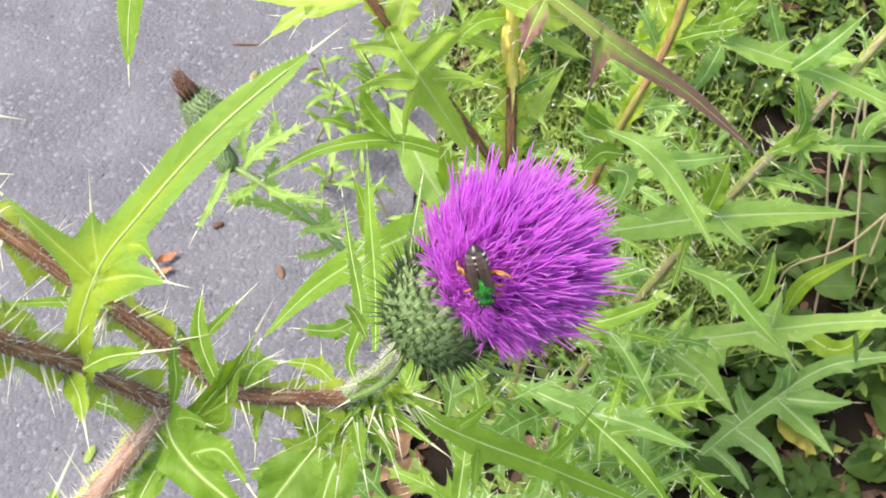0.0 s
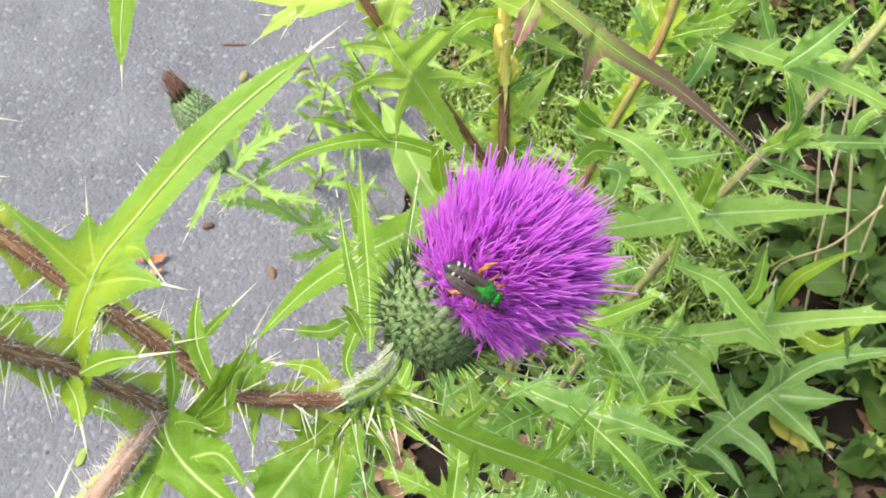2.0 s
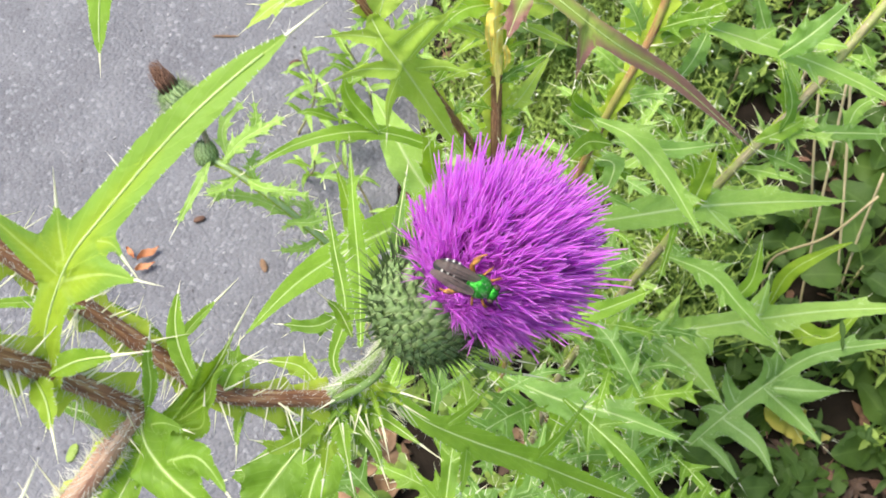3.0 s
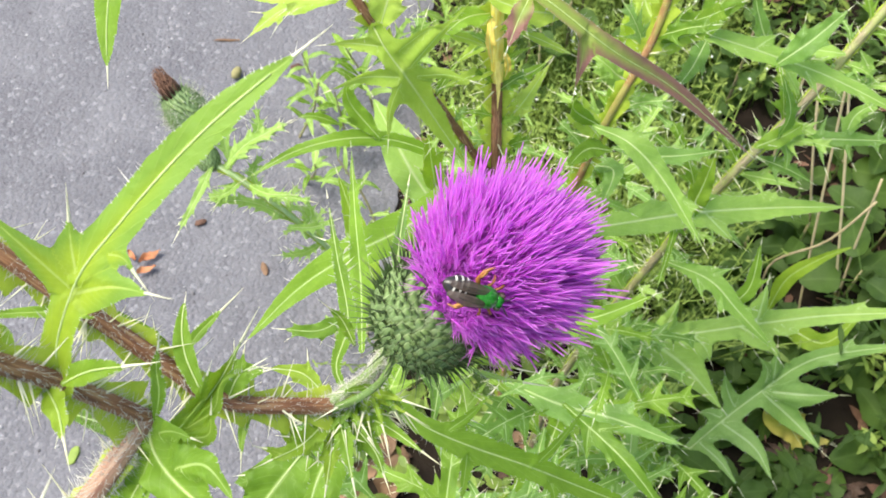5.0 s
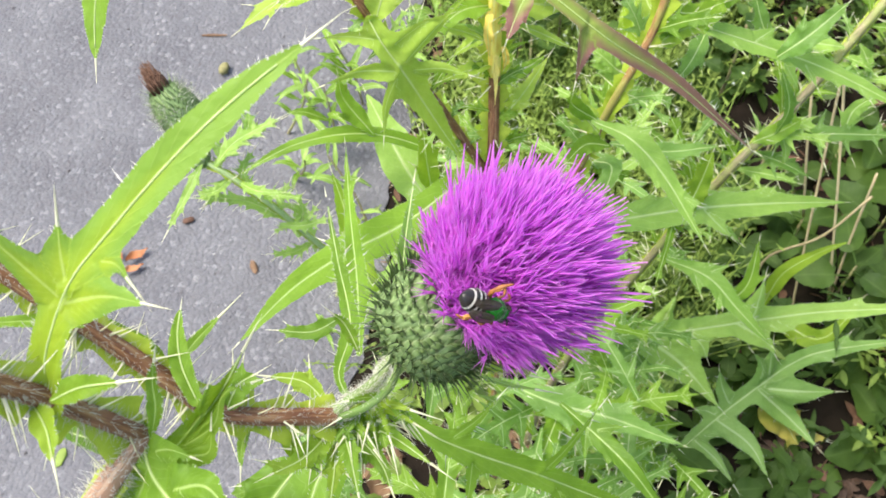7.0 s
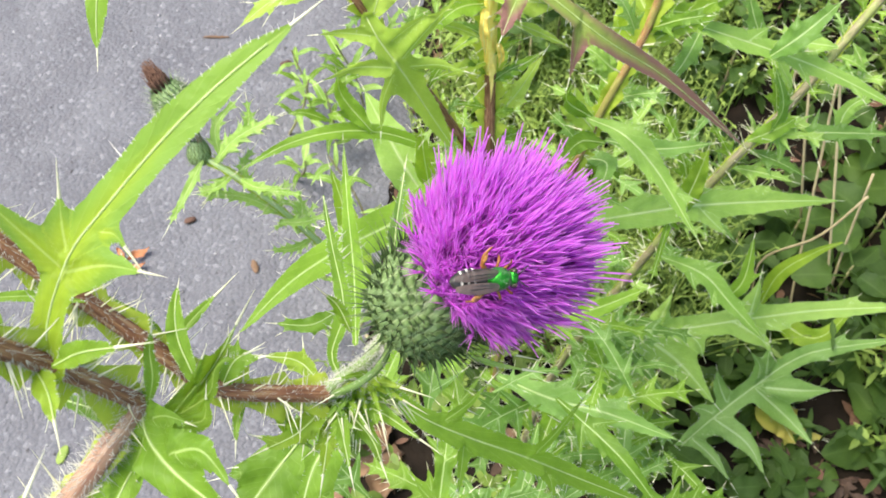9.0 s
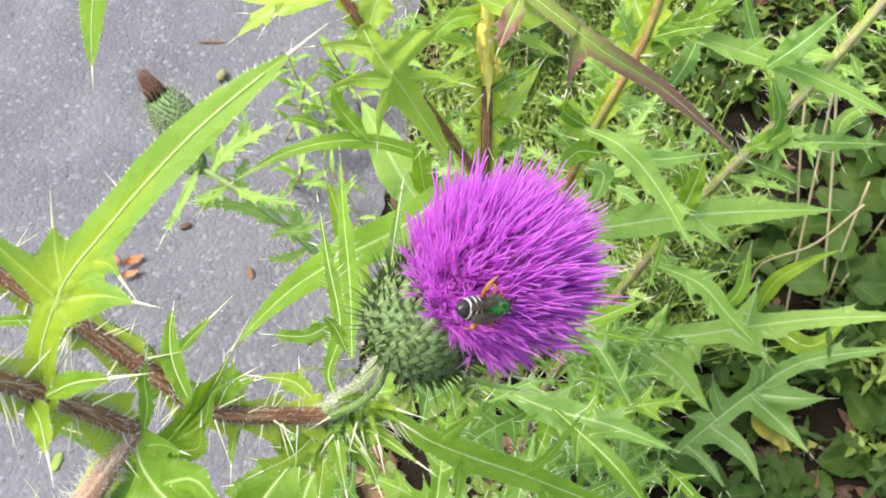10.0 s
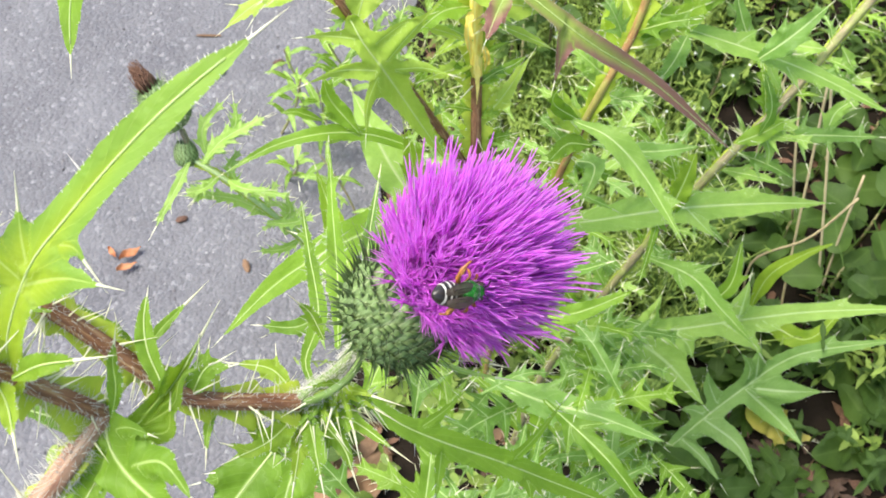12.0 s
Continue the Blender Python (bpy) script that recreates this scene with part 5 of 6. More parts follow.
leaf(back, [(0.03185, 0.26972, 0.43285), (0.03551, 0.26946, 0.43275), (0.03854, 0.26529, 0.43502)], 0.0069, material=PALE, fold=0.3, seed=784, end_spine=0.004, prickly=False, stalk=1.0, taper=0.4)
leaf(back, [(0.02663, 0.26977, 0.45392), (0.02338, 0.27184, 0.45506), (0.02040, 0.27173, 0.45957)], 0.0066, material=LIME, fold=0.3, seed=785, end_spine=0.004, prickly=False, stalk=1.0, taper=0.4)
leaf(back, [(0.02981, 0.26938, 0.46335), (0.03305, 0.27192, 0.46486), (0.03547, 0.27202, 0.46956)], 0.0065, material=PALE, fold=0.3, seed=786, end_spine=0.004, prickly=False, stalk=1.0, taper=0.4)
leaf(bud_thistle, [(-0.09489, 0.27481, 0.39008), (-0.08130, 0.28119, 0.40085), (-0.06262, 0.28544, 0.41048)], 0.0042, pairs(4, 0.006, hw=0.05), material=MILKY, fold=0.4, end_spine=0.006, hairs=0.5, stalk=0.8, seed=850)
leaf(bud_thistle, [(-0.08465, 0.27864, 0.39819), (-0.07796, 0.28464, 0.40748), (-0.07823, 0.29116, 0.41583)], 0.0042, pairs(4, 0.006, hw=0.05), material=MILKY, fold=0.4, end_spine=0.006, hairs=0.5, stalk=0.8, seed=851)
leaf(bud_thistle, [(-0.07972, 0.27009, 0.37377), (-0.08314, 0.27506, 0.38578), (-0.07760, 0.28007, 0.39335)], 0.0042, pairs(4, 0.006, hw=0.05), material=MILKY, fold=0.4, end_spine=0.006, hairs=0.5, stalk=0.8, seed=852)
leaf(bud_thistle, [(-0.06922, 0.26765, 0.34717), (-0.05708, 0.26384, 0.35324), (-0.04484, 0.26444, 0.35953)], 0.0042, pairs(4, 0.006, hw=0.05), material=MILKY, fold=0.4, end_spine=0.006, hairs=0.5, stalk=0.8, seed=853)
leaf(bud_thistle, [(-0.07780, 0.27041, 0.36822), (-0.06723, 0.26764, 0.37485), (-0.05548, 0.26258, 0.37905)], 0.0042, pairs(4, 0.006, hw=0.05), material=MILKY, fold=0.4, end_spine=0.006, hairs=0.5, stalk=0.8, seed=854)
leaf(bud_thistle, [(-0.05903, 0.27066, 0.32254), (-0.06563, 0.26394, 0.32666), (-0.07619, 0.25938, 0.33311)], 0.0042, pairs(4, 0.006, hw=0.05), material=MILKY, fold=0.4, end_spine=0.006, hairs=0.5, stalk=0.8, seed=855)
leaf(bud_thistle, [(-0.08907, 0.27097, 0.38335), (-0.09501, 0.26423, 0.38401), (-0.10292, 0.26056, 0.38641)], 0.0042, pairs(4, 0.006, hw=0.05), material=MILKY, fold=0.4, end_spine=0.006, hairs=0.5, stalk=0.8, seed=856)
leaf(bud_thistle, [(-0.06284, 0.26999, 0.33362), (-0.05927, 0.27476, 0.34793), (-0.06112, 0.27800, 0.36129)], 0.0042, pairs(4, 0.006, hw=0.05), material=MILKY, fold=0.4, end_spine=0.006, hairs=0.5, stalk=0.8, seed=857)
leaf(mid_stalk, [(0.09403, 0.30204, 0.42924), (0.09063, 0.31195, 0.44062), (0.09353, 0.32364, 0.45312)], 0.0119, pairs(2, 0.008, hw=0.07), material=PALE, fold=0.35, end_spine=0.006, seed=861)
leaf(mid_stalk, [(0.08883, 0.29327, 0.42413), (0.07912, 0.29898, 0.43302), (0.07462, 0.30660, 0.44308)], 0.0101, pairs(2, 0.008, hw=0.07), material=MILKY, fold=0.35, end_spine=0.006, seed=862)
leaf(mid_stalk, [(0.08680, 0.29288, 0.41235), (0.10116, 0.29493, 0.41374), (0.11537, 0.29328, 0.40725)], 0.0067, pairs(2, 0.008, hw=0.07), material=MILKY, fold=0.35, end_spine=0.006, seed=863)
leaf(mid_stalk, [(0.10232, 0.30785, 0.45573), (0.11581, 0.30901, 0.45083), (0.13214, 0.31657, 0.44965)], 0.0105, pairs(2, 0.008, hw=0.07), material=LIME, fold=0.35, end_spine=0.006, seed=864)
leaf(mid_stalk, [(0.14413, 0.29415, 0.32749), (0.13722, 0.30686, 0.34620), (0.12612, 0.32023, 0.36522)], 0.0091, pairs(2, 0.008, hw=0.07), material=GREEN, fold=0.35, end_spine=0.006, seed=865)
leaf(far_stalk, [(0.21737, 0.35600, 0.36402), (0.23454, 0.35109, 0.35569), (0.25281, 0.34817, 0.35429)], 0.0079, pairs(2, 0.008, hw=0.07), material=MILKY, fold=0.35, end_spine=0.006, seed=866)
leaf(far_stalk, [(0.22142, 0.35786, 0.37090), (0.20159, 0.35740, 0.37611), (0.18799, 0.35935, 0.38278)], 0.0105, pairs(2, 0.008, hw=0.07), material=MILKY, fold=0.35, end_spine=0.006, seed=867)
leaf(far_stalk, [(0.19353, 0.33521, 0.33446), (0.19983, 0.32589, 0.32345), (0.19895, 0.31783, 0.31306)], 0.0059, pairs(2, 0.008, hw=0.07), material=MILKY, fold=0.35, end_spine=0.006, seed=868)
leaf(far_stalk, [(0.22508, 0.32397, 0.34002), (0.22919, 0.33222, 0.35057), (0.23913, 0.33550, 0.35836)], 0.0092, pairs(2, 0.008, hw=0.07), material=MILKY, fold=0.35, end_spine=0.006, seed=869)
leaf(far_stalk, [(0.23041, 0.35902, 0.37170), (0.23699, 0.35309, 0.36264), (0.23756, 0.34840, 0.35420)], 0.0071, pairs(2, 0.008, hw=0.07), material=MILKY, fold=0.35, end_spine=0.006, seed=870)
dress(back, (0.03011, 0.25894, 0.40834), (0.02579, 0.27054, 0.51318), 12, 41, 0.02)
dress(back, (0.01855, 0.25614, 0.42981), (-0.02421, 0.25056, 0.52821), 10, 42, 0.018)
dress(mid_stalk, (0.06589, 0.27791, 0.31536), (0.09840, 0.29847, 0.45772), 14, 43, 0.026)
dress(far_stalk, (0.13961, 0.30434, 0.24980), (0.20064, 0.34079, 0.34012), 16, 44, 0.03)
dress(far_stalk, (0.20064, 0.34079, 0.34012), (0.24303, 0.37580, 0.38689), 10, 46, 0.028)
dress(far_stalk, (0.09424, 0.28080, 0.12074), (0.13961, 0.30434, 0.24980), 10, 47, 0.03)
dress(bud_thistle, (-0.05715, 0.28027, 0.30518), (-0.09905, 0.27664, 0.39084), 8, 45, 0.017, (MILKY,))
rnd = random.Random(91)
for i in range(84):
    near = rnd.random()
    at = Vector((-0.02398, 0.15068, 0.34583)).lerp(Vector((0.11201, 0.25106, 0.17285)), rnd.random()) + Vector((rnd.uniform(-0.03, 0.07), rnd.uniform(-0.06, 0.04), rnd.uniform(-0.06, 0.02)))
    a = rnd.uniform(0, 6.28)
    ln = rnd.uniform(0.035, 0.085)
    way = Vector((math.cos(a), math.sin(a), rnd.uniform(-0.1, 0.5))).normalized()
    if (at + way * ln).x > 0.16437 or min(at.x, (at + way * ln).x) < 0.0 and at.y < 0.2 and i % 3:
        continue
    leaf(low, [at, at + way * ln * 0.55 + Vector((0, 0, 0.01)), at + way * ln], ln * rnd.uniform(0.1, 0.15), pairs(rnd.randint(2, 4), ln * rnd.uniform(0.16, 0.26), hw=0.075), material=rnd.choice((GREEN, GREEN, BLUISH, GREEN, BLUISH)), fold=0.4, end_spine=0.006, seed=500 + i, hairs=0.4)
for i in range(30):
    at = Vector((0.04027, 0.32623, 0.28553)).lerp(Vector((0.11210, 0.34306, 0.27215)), rnd.random()) + Vector((rnd.uniform(-0.06, 0.06), rnd.uniform(-0.05, 0.08), rnd.uniform(-0.08, 0.06)))
    a = rnd.uniform(0, 6.28)
    ln = rnd.uniform(0.035, 0.07)
    way = Vector((math.cos(a), math.sin(a), rnd.uniform(-0.1, 0.5))).normalized()
    leaf(mid_stalk, [at, at + way * ln * 0.55 + Vector((0, 0, 0.008)), at + way * ln], rnd.uniform(0.004, 0.0075), pairs(rnd.randint(2, 3), rnd.uniform(0.007, 0.012), hw=0.07), material=rnd.choice((GREEN, MILKY, BLUISH)), fold=0.4, end_spine=0.006, seed=600 + i, hairs=0.5)


# ---- weeds on the verge ----
def edge_x(y):
    for (x0, y0, _), (x1, y1, _) in zip(EDGE, EDGE[1:]):
        if y0 <= y <= y1:
            return x0 + (x1 - x0) * (y - y0) / (y1 - y0)
    return EDGE[-1][0]


def blade(b, at, way, nor, length, width, slot=0, bend=0.15, n=3):
    """A small pointed oval herb leaf."""
    lat = way.cross(nor).normalized()
    base = len(b.v)
    for i in range(n + 1):
        s = i / n
        w = width * 0.5 * (math.sin(math.pi * min(1, 0.12 + 0.88 * s)) ** 0.8 if i < n else 0.05)
        c = at + way * (length * s) - nor * (bend * length * s * s)
        for k in (-1, 0, 1):
            b.v.append(c + lat * (k * w) + nor * (abs(k) * w * 0.25))
            b.u.append((s, 0.5 + 0.5 * k))
    for i in range(n):
        for k in range(2):
            q = base + i * 3 + k
            b.f.append((q, q + 1, q + 4, q + 3))
            b.s.append(slot)


def undergrowth(name, count, region, size, height, materials, label, seed, aspect=0.4, sprig=7, gap=(0.27, 0.40, 0.60)):
    """Many small leafy sprigs: thin stalks with pairs of leaves."""
    r = random.Random(seed)
    b = Build()
    for _ in range(count):
        while True:
            x, y = r.uniform(region[0], region[1]), r.uniform(region[2], region[3])
            if x > edge_x(y) + 0.01 + 0.03 * r.random() and (x < 0.31 or y > 0.78 or region[2] < 0.2 or region[0] > 0.2) and not (gap[0] < x < 0.56 and gap[1] < y < gap[2]):
                break
        h = height * r.uniform(0.35, 1.0) * (0.6 + 0.8 * noise.noise(Vector((x * 6, y * 6, seed))) ** 2 + 0.3)
        sway = Vector((r.gauss(0, 0.3), r.gauss(0, 0.3), 1)).normalized()
        root = Vector((x, y, -0.012))
        top = root + sway * h
        b.tube([root, root.lerp(top, 0.5) + Vector((r.gauss(0, .004), r.gauss(0, .004), 0)), top], [0.0009, 0.0007, 0.0004], 4, len(materials) - 1)
        m = max(2, int(sprig * r.uniform(0.6, 1.3)))
        slot = r.randrange(len(materials))
        a = r.uniform(0, 6.28)
        for k in range(m):
            f = 0.25 + 0.75 * (k + 1) / m
            p = root.lerp(top, f)
            for o in (0, math.pi):
                q = a + k * 1.57 + o + r.uniform(-0.4, 0.4)
                way = Vector((math.cos(q), math.sin(q), r.uniform(-0.2, 0.6))).normalized()
                nor = (Vector((0, 0, 1)) - way * way.z + Vector((r.gauss(0, .25), r.gauss(0, .25), 0))).normalized()
                ln = size * r.uniform(0.6, 1.3) * (1.15 - 0.4 * f)
                blade(b, p, way, nor, ln, ln * aspect * r.uniform(0.8, 1.2), slot, r.uniform(0.0, 0.4))
    return tagged(new(name, b.mesh(name, materials)), label, "weeds", kind="stuff")


fine_weeds = undergrowth("fine_weeds", 4300, (-0.02, 0.5, 0.33, 1.15), 0.0056, 0.17, [MOSS, HERB_LIGHT, MOSS], "dense small-leaved green weeds on the verge", 7, 0.42, 8, (0.225, 0.30, 0.64))
low_weeds = undergrowth("low_weeds", 420, (-0.15, 0.75, -0.05, 0.62), 0.018, 0.07, [MOSS, ROUND, MOSS], "low weeds over bare soil, some in green darkened for shade", 8, 0.6, 4, (0.2, 0.15, 0.6))
# Tall weeds added beyond the view's right side to block sky light
far_weeds = undergrowth("far_weeds", 1300, (0.58, 1.5, -0.9, 1.7), 0.045, 0.6, [MOSS, HERB_LIGHT, MOSS], "unseen tall green weeds added on the right to block sky light", 9, 0.4, 8)
tips = Build()
for _ in range(120):
    c = Vector((rnd.uniform(0.06, 0.29), rnd.uniform(0.5, 1.0), rnd.uniform(0.07, 0.14)))
    for k in range(4):
        q = k * 1.57 + rnd.uniform(-0.2, 0.2)
        way = Vector((math.cos(q), math.sin(q), 0.3)).normalized()
        blade(tips, c, way, Vector((0, 0, 1)), 0.0019, 0.0011, 0, 0.3, 2)
tagged(new("small_white_flowers", tips.mesh("small_white_flowers", [WHITE])), "scattered tiny white weed flowers", "flowers", kind="stuff")


def oval_leaf(plant, root, way, nor, length, width, seed):
    """A rounded weed leaf on a short stalk, cupped and slightly wavy."""
    r = random.Random(seed)
    lat = way.cross(nor).normalized()
    b = Build(PLACE[plant])
    rows, uvs = [], []
    n = 12
    start = root + way * length * 0.35
    for i in range(n + 1):
        s = i / n
        w = (1 + 0.05 * math.sin(s * 31 + seed)) * width * 0.5 * (max(0.0, math.sin(math.pi * min(0.985, 0.06 + 0.93 * s ** 0.82)))) ** 0.62
        c = start + way * (length * s) - nor * (0.22 * length * s * s)
        row, ru = [], []
        for k in range(-3, 4):
            f = k / 3
            row.append(c + lat * (f * w) + nor * (0.22 * w * abs(f) + 0.06 * width * math.sin(s * 9 + seed + 2 * (k > 0)) * abs(f)))
            ru.append((s, 0.5 + 0.5 * f))
        rows.append(row)
        uvs.append(ru)
    b.grid(rows, uvs)
    b.tube([root, root.lerp(start, 0.5), start], 0.0009, 5, 0)
    return link("leaf", b.mesh("leaf", [ROUND]), plant)


def round_weed(at, n, size, height, seed):
    r = random.Random(seed)
    h = holder("broadleaf_weed", at, "low weed with rounded matt green leaves", "weed", "broadleaf weeds on the verge")
    a0 = r.uniform(0, 6.28)
    top = Vector(at) + Vector((0, 0, height))
    b = Build(PLACE[h])
    b.tube([Vector(at), Vector(at).lerp(top, 0.5) + Vector((0.004, 0.003, 0)), top], [0.0018, 0.0014, 0.001], 6)
    link("stem", b.mesh("stem", [STEM_GREEN]), h)
    for k in range(n):
        a = a0 + k * 2.4
        way = Vector((math.cos(a), math.sin(a), r.uniform(-0.05, 0.4))).normalized()
        nor = (Vector((r.gauss(0, 0.2), -0.2 + r.gauss(0, 0.2), 1)) - way * way.z).normalized()
        p = Vector(at).lerp(top, 0.35 + 0.65 * k / max(1, n - 1))
        ln = size * r.uniform(0.7, 1.2)
        oval_leaf(h, p, way, nor, ln, ln * r.uniform(0.62, 0.85), seed * 31 + k)
    return h


round_weed((0.3188, 0.4393, -0.01), 7, 0.034, 0.07, 1)
round_weed((0.3490, 0.3891, -0.01), 7, 0.036, 0.08, 2)
round_weed((0.3890, 0.4393, -0.01), 6, 0.038, 0.08, 3)
round_weed((0.3722, 0.3391, -0.01), 7, 0.045, 0.03, 4)

round_weed((0.3703, 0.2680, -0.01), 6, 0.045, 0.02, 6)
round_weed((0.2684, 0.3417, -0.01), 6, 0.03, 0.015, 7)
round_weed((0.2737, 0.4393, -0.01), 6, 0.036, 0.05, 8)
round_weed((0.2222, 0.3891, -0.01), 6, 0.03, 0.04, 9)
round_weed((0.2934, 0.2201, -0.01), 7, 0.026, 0.012, 10)
for i in range(16):
    x, y = rnd.uniform(0.06, 0.3), rnd.uniform(0.52, 0.85)
    round_weed((x, y, -0.01), 10, 0.017, rnd.uniform(0.14, 0.2), 40 + i)
round_weed((0.2276, 0.2223, -0.01), 6, 0.03, 0.04, 12)
round_weed((0.1499, 0.2403, -0.01), 6, 0.03, 0.04, 13)
round_weed((0.0948, 0.5750, -0.01), 8, 0.022, 0.16, 14)
round_weed((0.1248, 0.6225, -0.01), 8, 0.02, 0.16, 15)
round_weed((0.4221, 0.3891, -0.01), 7, 0.045, 0.09, 16)
round_weed((0.4417, 0.4925, -0.01), 7, 0.04, 0.09, 17)
round_weed((0.3756, 0.5233, -0.01), 6, 0.03, 0.05, 18)
round_weed((0.3261, 0.4804, -0.01), 6, 0.03, 0.05, 19)
round_weed((0.4232, 0.5488, -0.01), 6, 0.034, 0.06, 20)
round_weed((0.3616, 0.5750, -0.01), 6, 0.026, 0.05, 21)

# yellow-green drooping blade and pale dead stalks
dock = holder("dock", (0.2917, 0.3677, -0.01), "weed with long pale yellow-green leaf", "weed")
leaf(dock, [(0.27333, 0.36313, 0.05280), (0.27514, 0.36602, 0.10066), (0.29338, 0.36941, 0.12571), (0.31448, 0.37248, 0.13903)], 0.015, material=LIME, end_spine=0, fold=0.2, wave=0.08, teeth=0.02, hairs=0, seed=700, prickly=False)
leaf(dock, [(0.28000, 0.37199, 0.03482), (0.30882, 0.33122, 0.05747), (0.33571, 0.34542, 0.08876)], 0.02, material=LIME, end_spine=0, fold=0.2, wave=0.08, teeth=0.02, hairs=0, seed=701, prickly=False)
for pts in ([(0.32018, 0.38970, -0.00114), (0.31326, 0.44265, 0.12181), (0.30618, 0.47343, 0.20886)], [(0.34946, 0.37279, -0.01090), (0.32657, 0.43113, 0.11515), (0.30823, 0.48410, 0.21501)], [(0.34742, 0.36397, -0.03909), (0.34755, 0.40426, 0.05345), (0.34869, 0.43159, 0.13851)], [(0.28905, 0.41389, 0.03592), (0.31326, 0.40038, 0.09740), (0.33553, 0.40592, 0.14678)], [(0.30438, 0.52335, 0.16839), (0.31774, 0.47689, 0.09538), (0.33744, 0.45908, 0.01582)]):
    st = holder("dead_stalk", pts[0], "thin pale straw-coloured dead weed stalk", "stalk", "dead stalks on the verge")
    b = Build(PLACE[st])
    root = Vector((pts[0][0], pts[0][1] - 0.02, -0.014))
    b.tube(spline([root, *pts], 14), 0.0011, 6)
    link("stalk", b.mesh("stalk", [STRAW]), st)


def dry_leaf(at, turn, size, seed, material=None, name="dead_leaf", label="curled brown dead leaf on the soil", category="dead leaf", slim=1.0):
    r = random.Random(seed)
    b = Build(at)
    rows, uvs = [], []
    for i in range(11):
        s = i / 10
        w = slim * size * 0.28 * max(0.02, math.sin(math.pi * s) ** 0.7)
        row, ru = [], []
        for k in range(-3, 4):
            f = k / 3
            z = 0.004 + size * (0.25 * f * f * math.sin(3 * s + 1) ** 2 + 0.12 * math.sin(s * 6 + seed + f * 2)) * 0.6 + size * 0.08
            v = Vector(((s - 0.5) * size, f * w * (1 + 0.15 * math.sin(s * 23)), z))
            row.append(Vector(at) + Matrix.Rotation(turn, 3, "Z") @ v)
            ru.append((s, 0.5 + 0.5 * f))
        rows.append(row)
        uvs.append(ru)
    b.grid(rows, uvs)
    ob = new(name, b.mesh(name, [material or LITTER]))
    ob.location = at
    return tagged(ob, label, category, "dead leaves under the weeds" if name == "dead_leaf" else "")


for i in range(60):
    x, y = rnd.uniform(-0.12, 0.55), rnd.uniform(0.0, 0.5)
    if x > edge_x(y) + 0.015:
        turn, size = rnd.uniform(0, 6.28), rnd.uniform(0.02, 0.045)
        if x < 0.15:
            dry_leaf((x, y, -0.012), turn, size, 800 + i)
for i, (x, y) in enumerate(((-0.0603, 0.2540), (-0.0286, 0.2448), (-0.0816, 0.2312), (-0.0427, 0.2680))):
    dry_leaf((x, y, -0.005), i * 1.3, 0.05, 900 + i)

# ---- bits lying on the path ----
def crumb(at, size, turn, material, name, label, category, flat=0.35, long=0.5):
    b = Build(at)
    rot = Matrix.Rotation(turn, 3, "Z")
    r = random.Random(int(at[0] * 1e4) & 0xffff)
    b.ball(Vector(at) + Vector((0, 0, size * flat * 0.45)), (size * 0.5, size * 0.5 * long, size * 0.5 * flat), rot, 0, 8, 10, lambda d: 0.85 + 0.3 * noise.noise(d * 2.3 + Vector(at) * 50))
    ob = new(name, b.mesh(name, [material]))
    ob.location = at
    return tagged(ob, label, category)


for k, (at, turn, size) in enumerate((((-0.2442, 0.4439, 0.0000), 0.6, 0.021), ((-0.2455, 0.4308, 0.0000), 0.45, 0.018), ((-0.2600, 0.4451, 0.0000), 2.2, 0.014))):
    dry_leaf((at[0], at[1], 0.0), turn, size, 60 + k, ORANGE, "leaf_scrap", "curled orange-brown leaf scrap on the asphalt", "leaf scrap", 0.6)
crumb((-0.1433, 0.4325, 0.0000), 0.014, 1.9, LITTER, "bark_flake", "tan bark flake on the asphalt", "bark", 0.3, 0.5)
crumb((-0.2040, 0.4804, 0.0000), 0.011, 0.4, DRY, "bark_flake", "dark red-brown flake on the asphalt", "bark", 0.4, 0.7)
crumb((-0.1997, 0.6946, -0.0000), 0.027, 0.0, LITTER, "twig", "short brown twig on the asphalt", "twig", 0.1, 0.13)
crumb((-0.1858, 0.6493, 0.0000), 0.014, 1.2, POD, "seed_pod", "small tan and green seed pod on the asphalt", "seed pod", 0.8, 0.8)
crumb((-0.1282, 0.6593, 0.0000), 0.012, 0.3, DRY, "bark_flake", "dark flake at the weeds' edge", "bark", 0.4, 0.6)
crumb((-0.2828, 0.2657, 0.0000), 0.016, 1.3, HERB_LIGHT, "fallen_leaf", "small pale green fallen leaf on the asphalt", "leaf", 0.15, 0.6)
grit = Build()
for _ in range(900):
    x, y = rnd.uniform(-0.75, 0.12), rnd.uniform(0.1, 1.3)
    if x < edge_x(y) - 0.01:
        s = rnd.uniform(0.0007, 0.0019)
        grit.ball((x, y, s * 0.3), (s, s * rnd.uniform(0.6, 1), s * 0.6), Matrix.Rotation(rnd.uniform(0, 3), 3, "Z"), rnd.randrange(2), 3, 5)
GRIT_LIGHT = plain("grit_light", (0.22, 0.215, 0.22), (0.36, 0.35, 0.35), 300, 0.8)
GRIT_DARK = plain("grit_dark", (0.06, 0.055, 0.06), (0.12, 0.11, 0.115), 300, 0.8)
tagged(new("grit", grit.mesh("grit", [GRIT_LIGHT, GRIT_DARK])), "loose grit scattered over the asphalt", "grit", kind="stuff")


